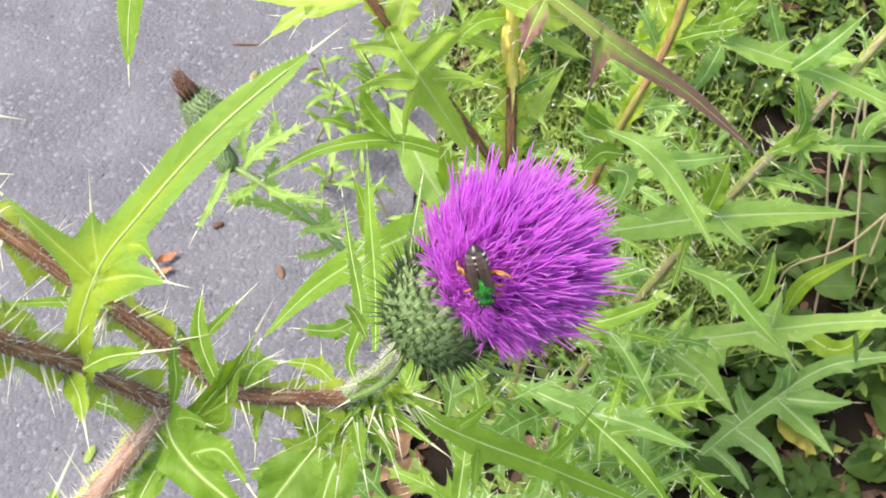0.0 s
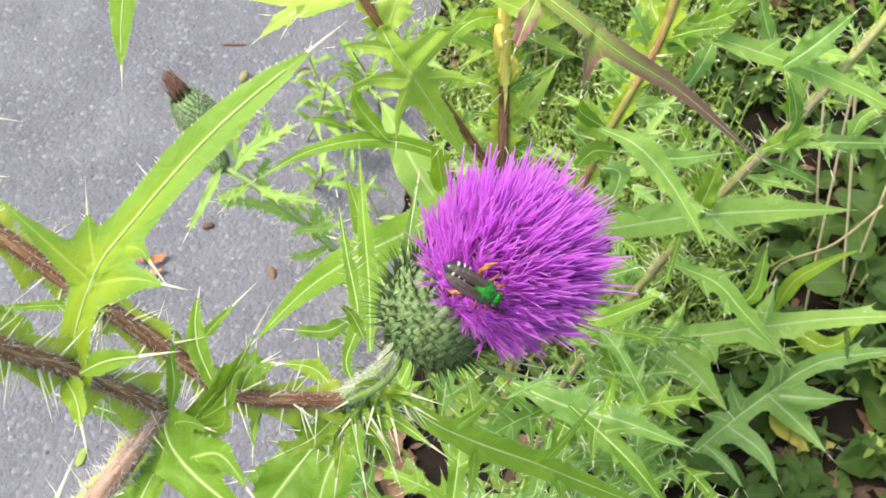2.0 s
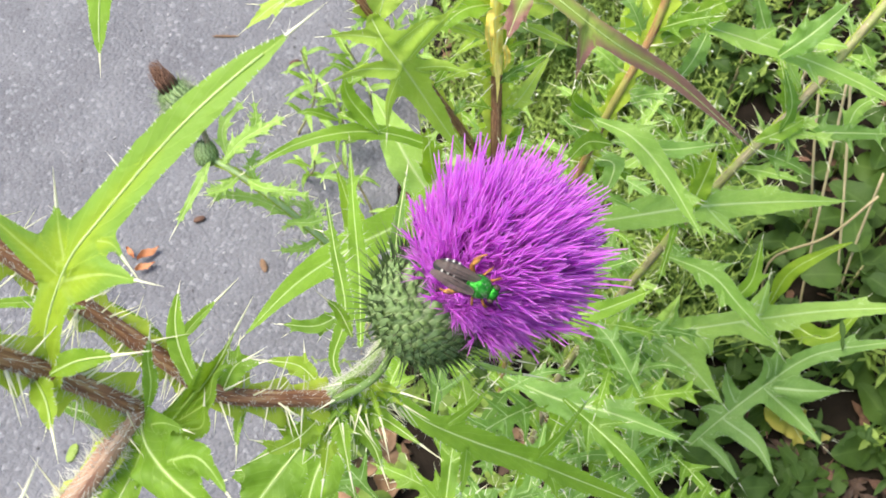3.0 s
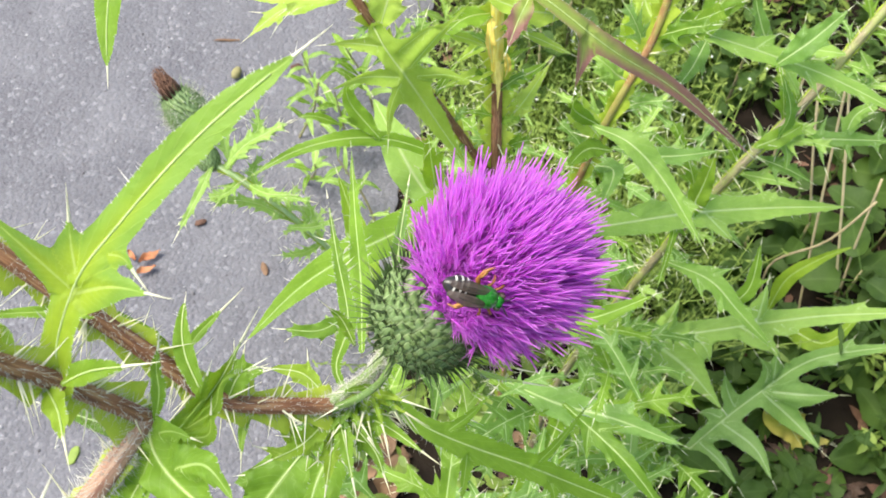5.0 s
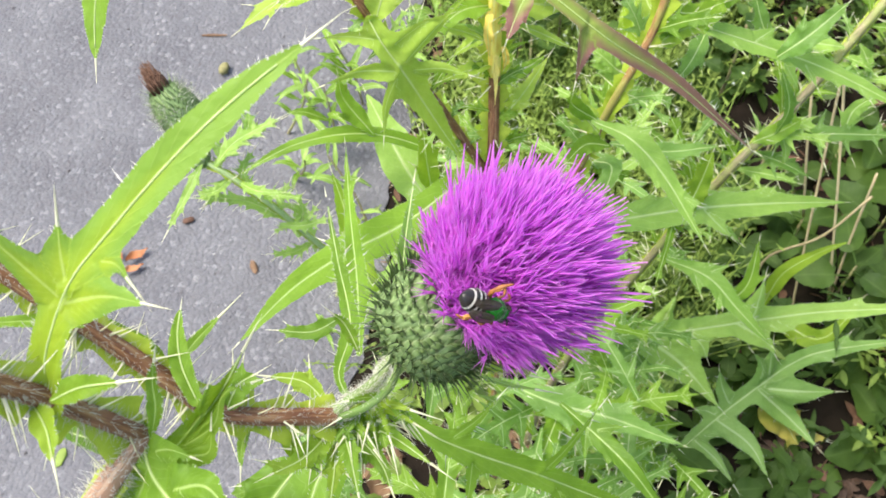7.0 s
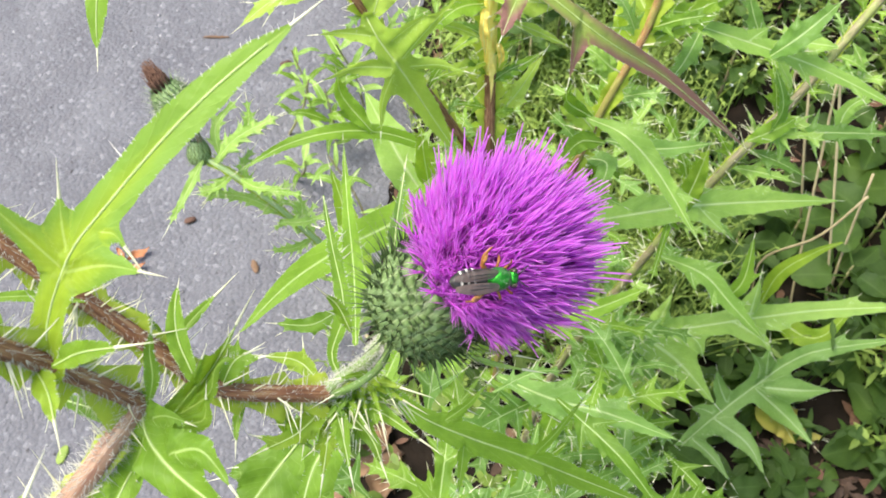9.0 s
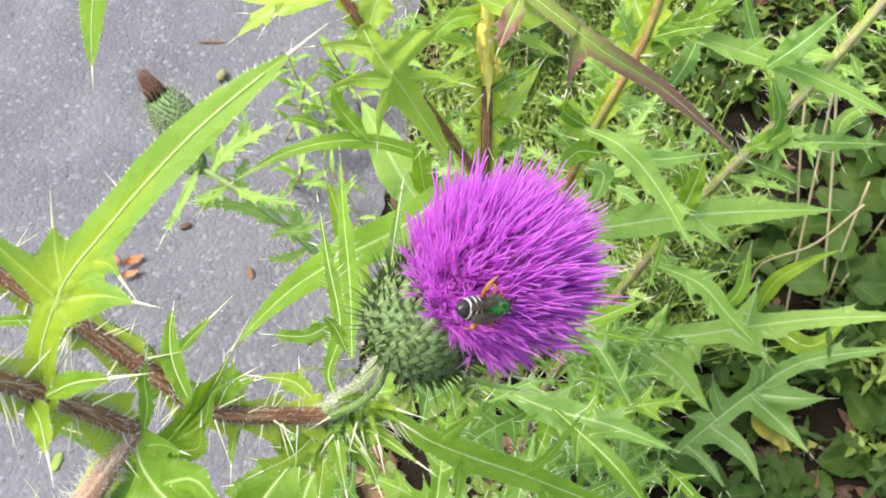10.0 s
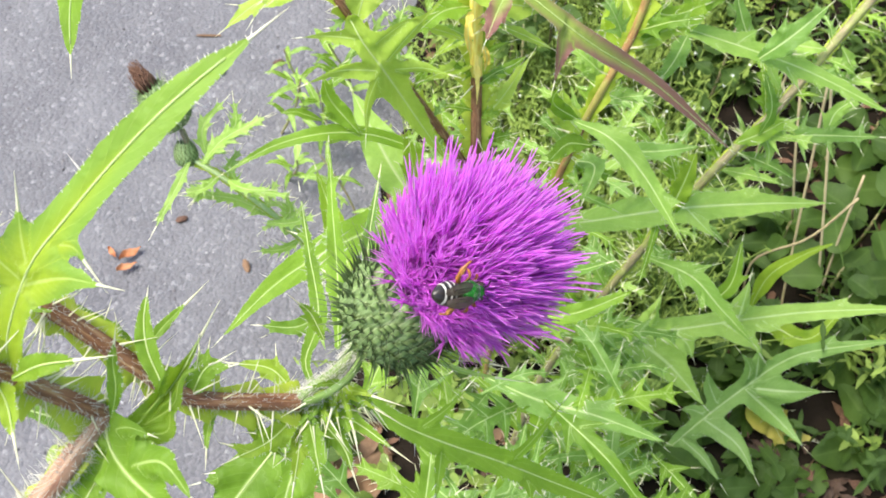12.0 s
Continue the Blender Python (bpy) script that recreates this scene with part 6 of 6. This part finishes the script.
crumbs = Build()
for _ in range(420):
    y = rnd.uniform(0.0, 1.1)
    x = edge_x(y) + abs(rnd.gauss(0, 0.03)) - 0.012
    k = rnd.uniform(0.0006, 0.0024)
    crumbs.ball((x, y, 0.001 if x < edge_x(y) else -0.003), (k, k * rnd.uniform(0.3, 1), k * 0.4), Matrix.Rotation(rnd.uniform(0, 3), 3, "Z"), rnd.randrange(3), 3, 5)
tagged(new("verge_litter", crumbs.mesh("verge_litter", [LITTER, GRIT_LIGHT, STRAW])), "crumbled soil and plant litter along the path's edge", "litter", kind="stuff")


# The dark leaf green of these two stands in for shade between taller plants
gap_weeds = undergrowth("gap_weeds", 220, (0.19, 0.5, 0.20, 0.66), 0.02, 0.045, [ROUND, ROUND], "low leaves between taller weeds, the gap's shade in their dark green", 12, 0.6, 3, (9, 9, 9))
corner_weeds = undergrowth("shade_weeds", 1300, (0.30, 0.85, 0.10, 1.4), 0.015, 0.11, [ROUND, MOSS, ROUND], "sparse weeds, mostly in a green darkened to stand for shade", 10, 0.35, 5)

# Small dead leaves in the darker litter brown, in this corner only
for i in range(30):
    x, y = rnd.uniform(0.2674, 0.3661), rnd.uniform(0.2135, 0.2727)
    dry_leaf((x, y, 0.0), rnd.uniform(0, 6.28), rnd.uniform(0.010, 0.020), 1000 + i, DARK_LITTER, slim=0.6)

bits = Build()
for _ in range(2000):
    x, y = rnd.uniform(-0.05, 0.6), rnd.uniform(-0.05, 0.75)
    if x < edge_x(y) + 0.004:
        continue
    # Beyond x = 0.16 shade is put in by colour: dark brown bits only, fewer
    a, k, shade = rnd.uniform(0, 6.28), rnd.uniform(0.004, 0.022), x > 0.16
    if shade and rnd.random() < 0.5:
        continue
    p = Vector((x, y, rnd.uniform(-0.002, 0.006)))
    q = p + Vector((math.cos(a) * k, math.sin(a) * k, rnd.uniform(-0.002, 0.005)))
    if rnd.random() < 0.5:
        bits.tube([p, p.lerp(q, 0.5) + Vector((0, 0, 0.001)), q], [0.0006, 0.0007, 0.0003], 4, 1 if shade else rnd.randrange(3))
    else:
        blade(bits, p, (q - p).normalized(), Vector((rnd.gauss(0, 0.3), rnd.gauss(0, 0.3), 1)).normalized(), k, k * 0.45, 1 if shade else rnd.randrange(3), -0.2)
tagged(new("ground_litter", bits.mesh("ground_litter", [LITTER, DRY, DARK_LITTER])), "brown twigs and dead leaf scraps over the soil", "litter", kind="stuff")


def herb(at, n, size, seed):
    """A loose shoot of narrow soft leaves at the path's edge."""
    r = random.Random(seed)
    h = holder("edge_weed", at, "slender soft green weed at the path's edge", "weed", "slender weeds at the path's edge")
    base = Vector(at)
    top = base + Vector((r.gauss(0, 0.02), r.gauss(0, 0.02), size * 2.2))
    stem(h, [base, base.lerp(top, 0.5) + Vector((0.004, 0, 0)), top], 0.0012, 0.0007, STEM_GREEN, 0.0, 0, 0, "", seed)
    for k in range(n):
        p = base.lerp(top, 0.25 + 0.75 * k / n)
        a = k * 2.4 + r.uniform(-0.4, 0.4)
        way = Vector((math.cos(a), math.sin(a), r.uniform(0.1, 0.7))).normalized()
        ln = size * r.uniform(0.6, 1.2)
        leaf(h, [p, p + way * ln * 0.6 + Vector((0, 0, 0.004)), p + way * ln - Vector((0, 0, 0.003))], ln * r.uniform(0.16, 0.26), material=r.choice((GREEN, MILKY)), end_spine=0, fold=0.25, wave=0.08, teeth=0.03, hairs=0, seed=seed * 50 + k, prickly=False)


herb((-0.0998, 0.5883, 0.0000), 9, 0.034, 71)
herb((-0.1207, 0.5750, 0.0000), 8, 0.03, 72)
herb((-0.0763, 0.5424, 0.0000), 9, 0.036, 73)
herb((-0.1123, 0.5233, 0.0000), 7, 0.026, 74)
herb((-0.0515, 0.6087, 0.0000), 9, 0.036, 75)
herb((-0.0428, 0.4685, 0.0000), 8, 0.03, 76)
herb((-0.0790, 0.3677, 0.0000), 7, 0.022, 77)
herb((0.0163, 0.7249, 0.0000), 9, 0.034, 78)
herb((0.0119, 0.6724, -0.0000), 9, 0.034, 79)
herb((0.0302, 0.7641, 0.0000), 9, 0.036, 80)
herb((0.0089, 0.6295, 0.0000), 8, 0.03, 81)
herb((-0.0539, 0.3677, 0.0000), 7, 0.022, 82)
herb((-0.0461, 0.4000, 0.0000), 7, 0.022, 83)
# ---- the bee on the flower ----
def metal_green():
    m, n, l, b = shader("bee_green")
    f = noise_node(n, l, 2200, 3)
    l.new(ramp(n, l, f, [(0.3, (0.004, 0.10, 0.008)), (0.75, (0.04, 0.40, 0.03))]), b.inputs["Base Color"])
    b.inputs["Metallic"].default_value, b.inputs["Roughness"].default_value = 0.75, 0.32
    bump(n, l, b, f, 0.7, 0.0003)
    return m


def wing_film():
    m, n, l, b = shader("bee_wing")
    f = noise_node(n, l, 700, 2)
    l.new(ramp(n, l, f, [(0.3, (0.075, 0.043, 0.033)), (0.7, (0.16, 0.105, 0.08))]), b.inputs["Base Color"])
    b.inputs["Roughness"].default_value = 0.34
    b.inputs["Specular IOR Level"].default_value = 0.6
    b.inputs["Alpha"].default_value = 0.88
    return m


BEE_GREEN, BEE_WING = metal_green(), wing_film()
BEE_BLACK = plain("bee_black", (0.012, 0.009, 0.007), (0.035, 0.026, 0.02), 1500, 0.3, 0.3, 0.0002, spec=0.6)
BEE_BAND = plain("bee_band_white", (0.38, 0.36, 0.31), (0.60, 0.58, 0.52), 2500, 0.8, 0.5, 0.0002)
BEE_LEG = plain("bee_leg_amber", (0.16, 0.05, 0.012), (0.34, 0.13, 0.035), 1500, 0.45, 0.2, 0.0002)
BEE_POLLEN = plain("pollen_orange", (0.52, 0.22, 0.05), (0.72, 0.38, 0.13), 2500, 0.9, 0.9, 0.0004)
BEE_EYE = plain("bee_eye", (0.03, 0.02, 0.015), (0.06, 0.04, 0.03), 3000, 0.25)


def make_bee():
    MM = 0.00112
    h = holder("bee", (0, 0, 0), "metallic green sweat bee with black and white banded abdomen", "bee")

    def piece(name, fill, material, parent=h, label=""):
        b = Build()
        fill(b)
        b.v = [v * MM for v in b.v]
        return link(name, b.mesh(name, [material]), parent, label)

    thorax = piece("thorax", lambda b: b.ball((1.5, 0, 0.1), (2.0, 1.75, 1.5)), BEE_GREEN, label="glossy emerald green thorax")
    fuzz = Build()
    r = random.Random(4)
    for _ in range(260):
        d = Vector((r.gauss(0, 1), r.gauss(0, 1), abs(r.gauss(0, 1)))).normalized()
        p = Vector((1.5 + d.x * 1.85, d.y * 1.5, 0.1 + d.z * 1.35)) * MM
        fuzz.cone(p, p + d * r.uniform(0.2, 0.45) * MM, 0.03 * MM)
    link("fuzz", fuzz.mesh("fuzz", [BEE_BAND]), thorax, "short pale hairs", kind="stuff")
    piece("scutellum", lambda b: b.ball((0.1, 0, 0.55), (0.55, 1.0, 0.5)), BEE_GREEN, thorax)
    skull = piece("head", lambda b: b.ball((3.75, 0, -0.15), (0.85, 1.35, 1.1)), BEE_GREEN, label="green head")
    for s in (1, -1):
        piece("eye", lambda b: b.ball((3.85, s * 1.02, 0.05), (0.6, 0.42, 0.85)), BEE_EYE, skull, "dark eye")
        piece("antenna", lambda b: b.tube([Vector((4.5, s * 0.35, 0.2)), Vector((4.95, s * 0.9, 0.75)), Vector((5.6, s * 1.3, 0.4)), Vector((6.2, s * 1.6, -0.1))], [0.11, 0.1, 0.12, 0.07], 6), BEE_BLACK, skull, "thin dark antenna")

    def belly(b):
        b.ball((-2.75, 0, 0.0), (2.95, 1.75, 1.5), None, 0, 16, 20, lambda d: 1 - 0.25 * max(0, -d.x) ** 2)

    abdomen = piece("abdomen", belly, BEE_BLACK, label="glossy black abdomen")
    for x in (-2.3, -3.2, -4.1):
        def band(b, x=x):
            rows, uvs = [], []
            for k in range(3):
                q = x - 0.15 * k
                u = (q + 2.75) / 2.95
                w = math.sqrt(max(0.02, 1 - u * u)) * (1 - 0.25 * max(0, -u) ** 2)
                rows.append([Vector((q, 1.79 * w * math.cos(a) * 1.0, 1.54 * w * math.sin(a))) for a in [2 * math.pi * j / 24 for j in range(24)]])
                uvs.append([(k / 2, j / 24) for j in range(24)])
            b.grid(rows, uvs, closed=True)
        piece("band", band, BEE_BAND, abdomen, "white hair band")

    for s in (1, -1):
        def film(b, s=s):
            rows, uvs = [], []
            for i in range(13):
                t = i / 12
                w = 0.4 + 1.25 * math.sin(math.pi * min(1, 0.08 + t * 0.88)) ** 0.8
                c = Vector((1.2 - 7.0 * t, s * (1.0 - 0.3 * t + 0.2 * math.sin(3 * t)), 1.3 + 1.3 * t + 0.3 * math.sin(2.6 * t) - 0.1 * s))
                rows.append([c + Vector((0, s * (f - 0.55) * w * 1.05, -0.12 * abs(f - 0.5))) for f in (0, 0.25, 0.5, 0.75, 1)])
                uvs.append([(t, f) for f in (0, 0.25, 0.5, 0.75, 1)])
            b.grid(rows, uvs)
        wing = piece("wing", film, BEE_WING, label="smoky brown folded wing")
        def vein(b, s=s):
            for f, e in ((0.95, 0.9), (0.5, 0.7), (0.2, 0.6)):
                b.tube([Vector((1.2 - 7.0 * t, s * (1.0 - 0.3 * t + 0.2 * math.sin(3 * t)) + s * (f - 0.55) * (0.4 + 1.25 * math.sin(math.pi * min(1, 0.08 + t * 0.88)) ** 0.8) * 1.05, 1.35 + 1.3 * t + 0.3 * math.sin(2.6 * t) - 0.1 * s)) for t in [e * k / 8 for k in range(9)]], 0.045, 4)
        piece("vein", vein, BEE_BLACK, wing)

    def leg(a, k, f, e, r0=0.2, pollen=False):
        def limb(b):
            b.tube(spline([a, k, f, e], 12), [r0, r0, r0 * 1.15, r0 * 1.2, r0 * 1.1, r0 * 0.9, r0, r0 * 1.2, r0 * 1.1, r0 * 0.8, r0 * 0.6, r0 * 0.5, r0 * 0.35], 7)
        o = piece("leg", limb, BEE_LEG, label="amber jointed leg")
        if pollen:
            m = Vector(k).lerp(Vector(f), 0.55)
            w = (Vector(f) - Vector(k)).normalized()
            piece("pollen", lambda b: b.ball(m, (1.0, 0.42, 0.42), w.to_track_quat("X", "Z").to_matrix(), 0, 8, 10), BEE_POLLEN, o, "orange pollen load")

    leg((0.2, 1.0, -0.7), (-0.7, 2.2, -0.1), (-0.4, 3.9, 0.9), (0.3, 4.7, 1.3), 0.33, True)
    leg((0.2, -1.0, -0.7), (-0.9, -2.1, -0.3), (-2.2, -2.9, -0.3), (-3.1, -3.0, -1.0), 0.33, True)
    for s in (1, -1):
        leg((1.3, s * 1.0, -0.8), (1.6, s * 2.2, 0.0), (2.0, s * 2.9, -0.6), (2.3, s * 3.2, -1.6))
        leg((2.4, s * 0.9, -0.8), (3.2, s * 1.9, -0.1), (3.9, s * 2.3, -0.8), (4.3, s * 2.3, -1.7))
    return h


bee = make_bee()
BEE_ROWS = [
    (0.0, 0.00624, 0.07937, 0.64279, 21.01, 55.44, -67.57),
    (0.3, 0.00553, 0.07937, 0.64287, 17.74, 51.27, -72.45),
    (0.6, 0.00537, 0.07810, 0.64200, 34.04, 62.81, -49.90),
    (0.9, 0.00542, 0.07809, 0.64194, 45.63, 66.81, -35.46),
    (1.2, 0.00645, 0.07732, 0.64151, 53.51, 68.96, -26.51),
    (1.5, 0.00597, 0.07799, 0.64190, 54.25, 68.08, -24.62),
    (1.8, 0.00513, 0.07891, 0.64265, 38.70, 39.12, -26.63),
    (2.0, 0.00556, 0.07840, 0.64241, 38.24, 30.87, -21.93),
    (2.5, 0.00606, 0.07828, 0.64245, 37.36, 21.48, -17.91),
    (3.0, 0.00609, 0.07806, 0.64242, 35.89, 17.90, -22.73),
    (3.2, 0.00631, 0.07793, 0.64215, 40.87, 32.49, -12.50),
    (4.8, 0.00679, 0.07735, 0.64178, 43.56, 34.49, -3.48),
    (5.0, 0.00712, 0.07795, 0.64216, 42.02, 31.41, -5.14),
    (5.5, 0.00689, 0.07768, 0.64216, 37.24, 13.66, -3.62),
    (5.9, 0.00669, 0.07814, 0.64222, 49.35, 44.37, -2.04),
    (6.2, 0.00662, 0.07746, 0.64185, 55.74, 50.72, 2.14),
    (6.5, 0.00679, 0.07740, 0.64188, 60.01, 51.24, 11.71),
    (6.7, 0.00633, 0.07696, 0.64158, 63.96, 54.83, 11.02),
    (8.3, 0.00710, 0.07736, 0.64210, 33.75, -0.19, 9.17),
    (8.6, 0.00796, 0.07761, 0.64203, 37.57, 19.12, 14.89),
    (9.0, 0.00882, 0.07735, 0.64203, 36.17, 12.89, 10.87),
    (9.4, 0.00902, 0.07746, 0.64197, 38.21, 20.42, 15.31),
    (9.7, 0.00834, 0.07670, 0.64140, 46.63, 35.43, 18.89),
    (10.0, 0.00886, 0.07695, 0.64158, 47.32, 36.51, 24.49),
    (10.5, 0.00912, 0.07710, 0.64185, 45.31, 34.23, 22.45),
    (10.8, 0.01017, 0.07672, 0.64173, 48.07, 38.07, 25.78),
    (11.2, 0.00876, 0.07720, 0.64190, 47.59, 37.79, 25.26),
    (11.6, 0.01027, 0.07692, 0.64163, 47.13, 37.44, 27.29),
    (12.0, 0.00963, 0.07714, 0.64156, 47.03, 36.97, 27.08),
]


def motions():
    walk(bee, [(row[0], pose(*row[1:])) for row in BEE_ROWS])


motions()
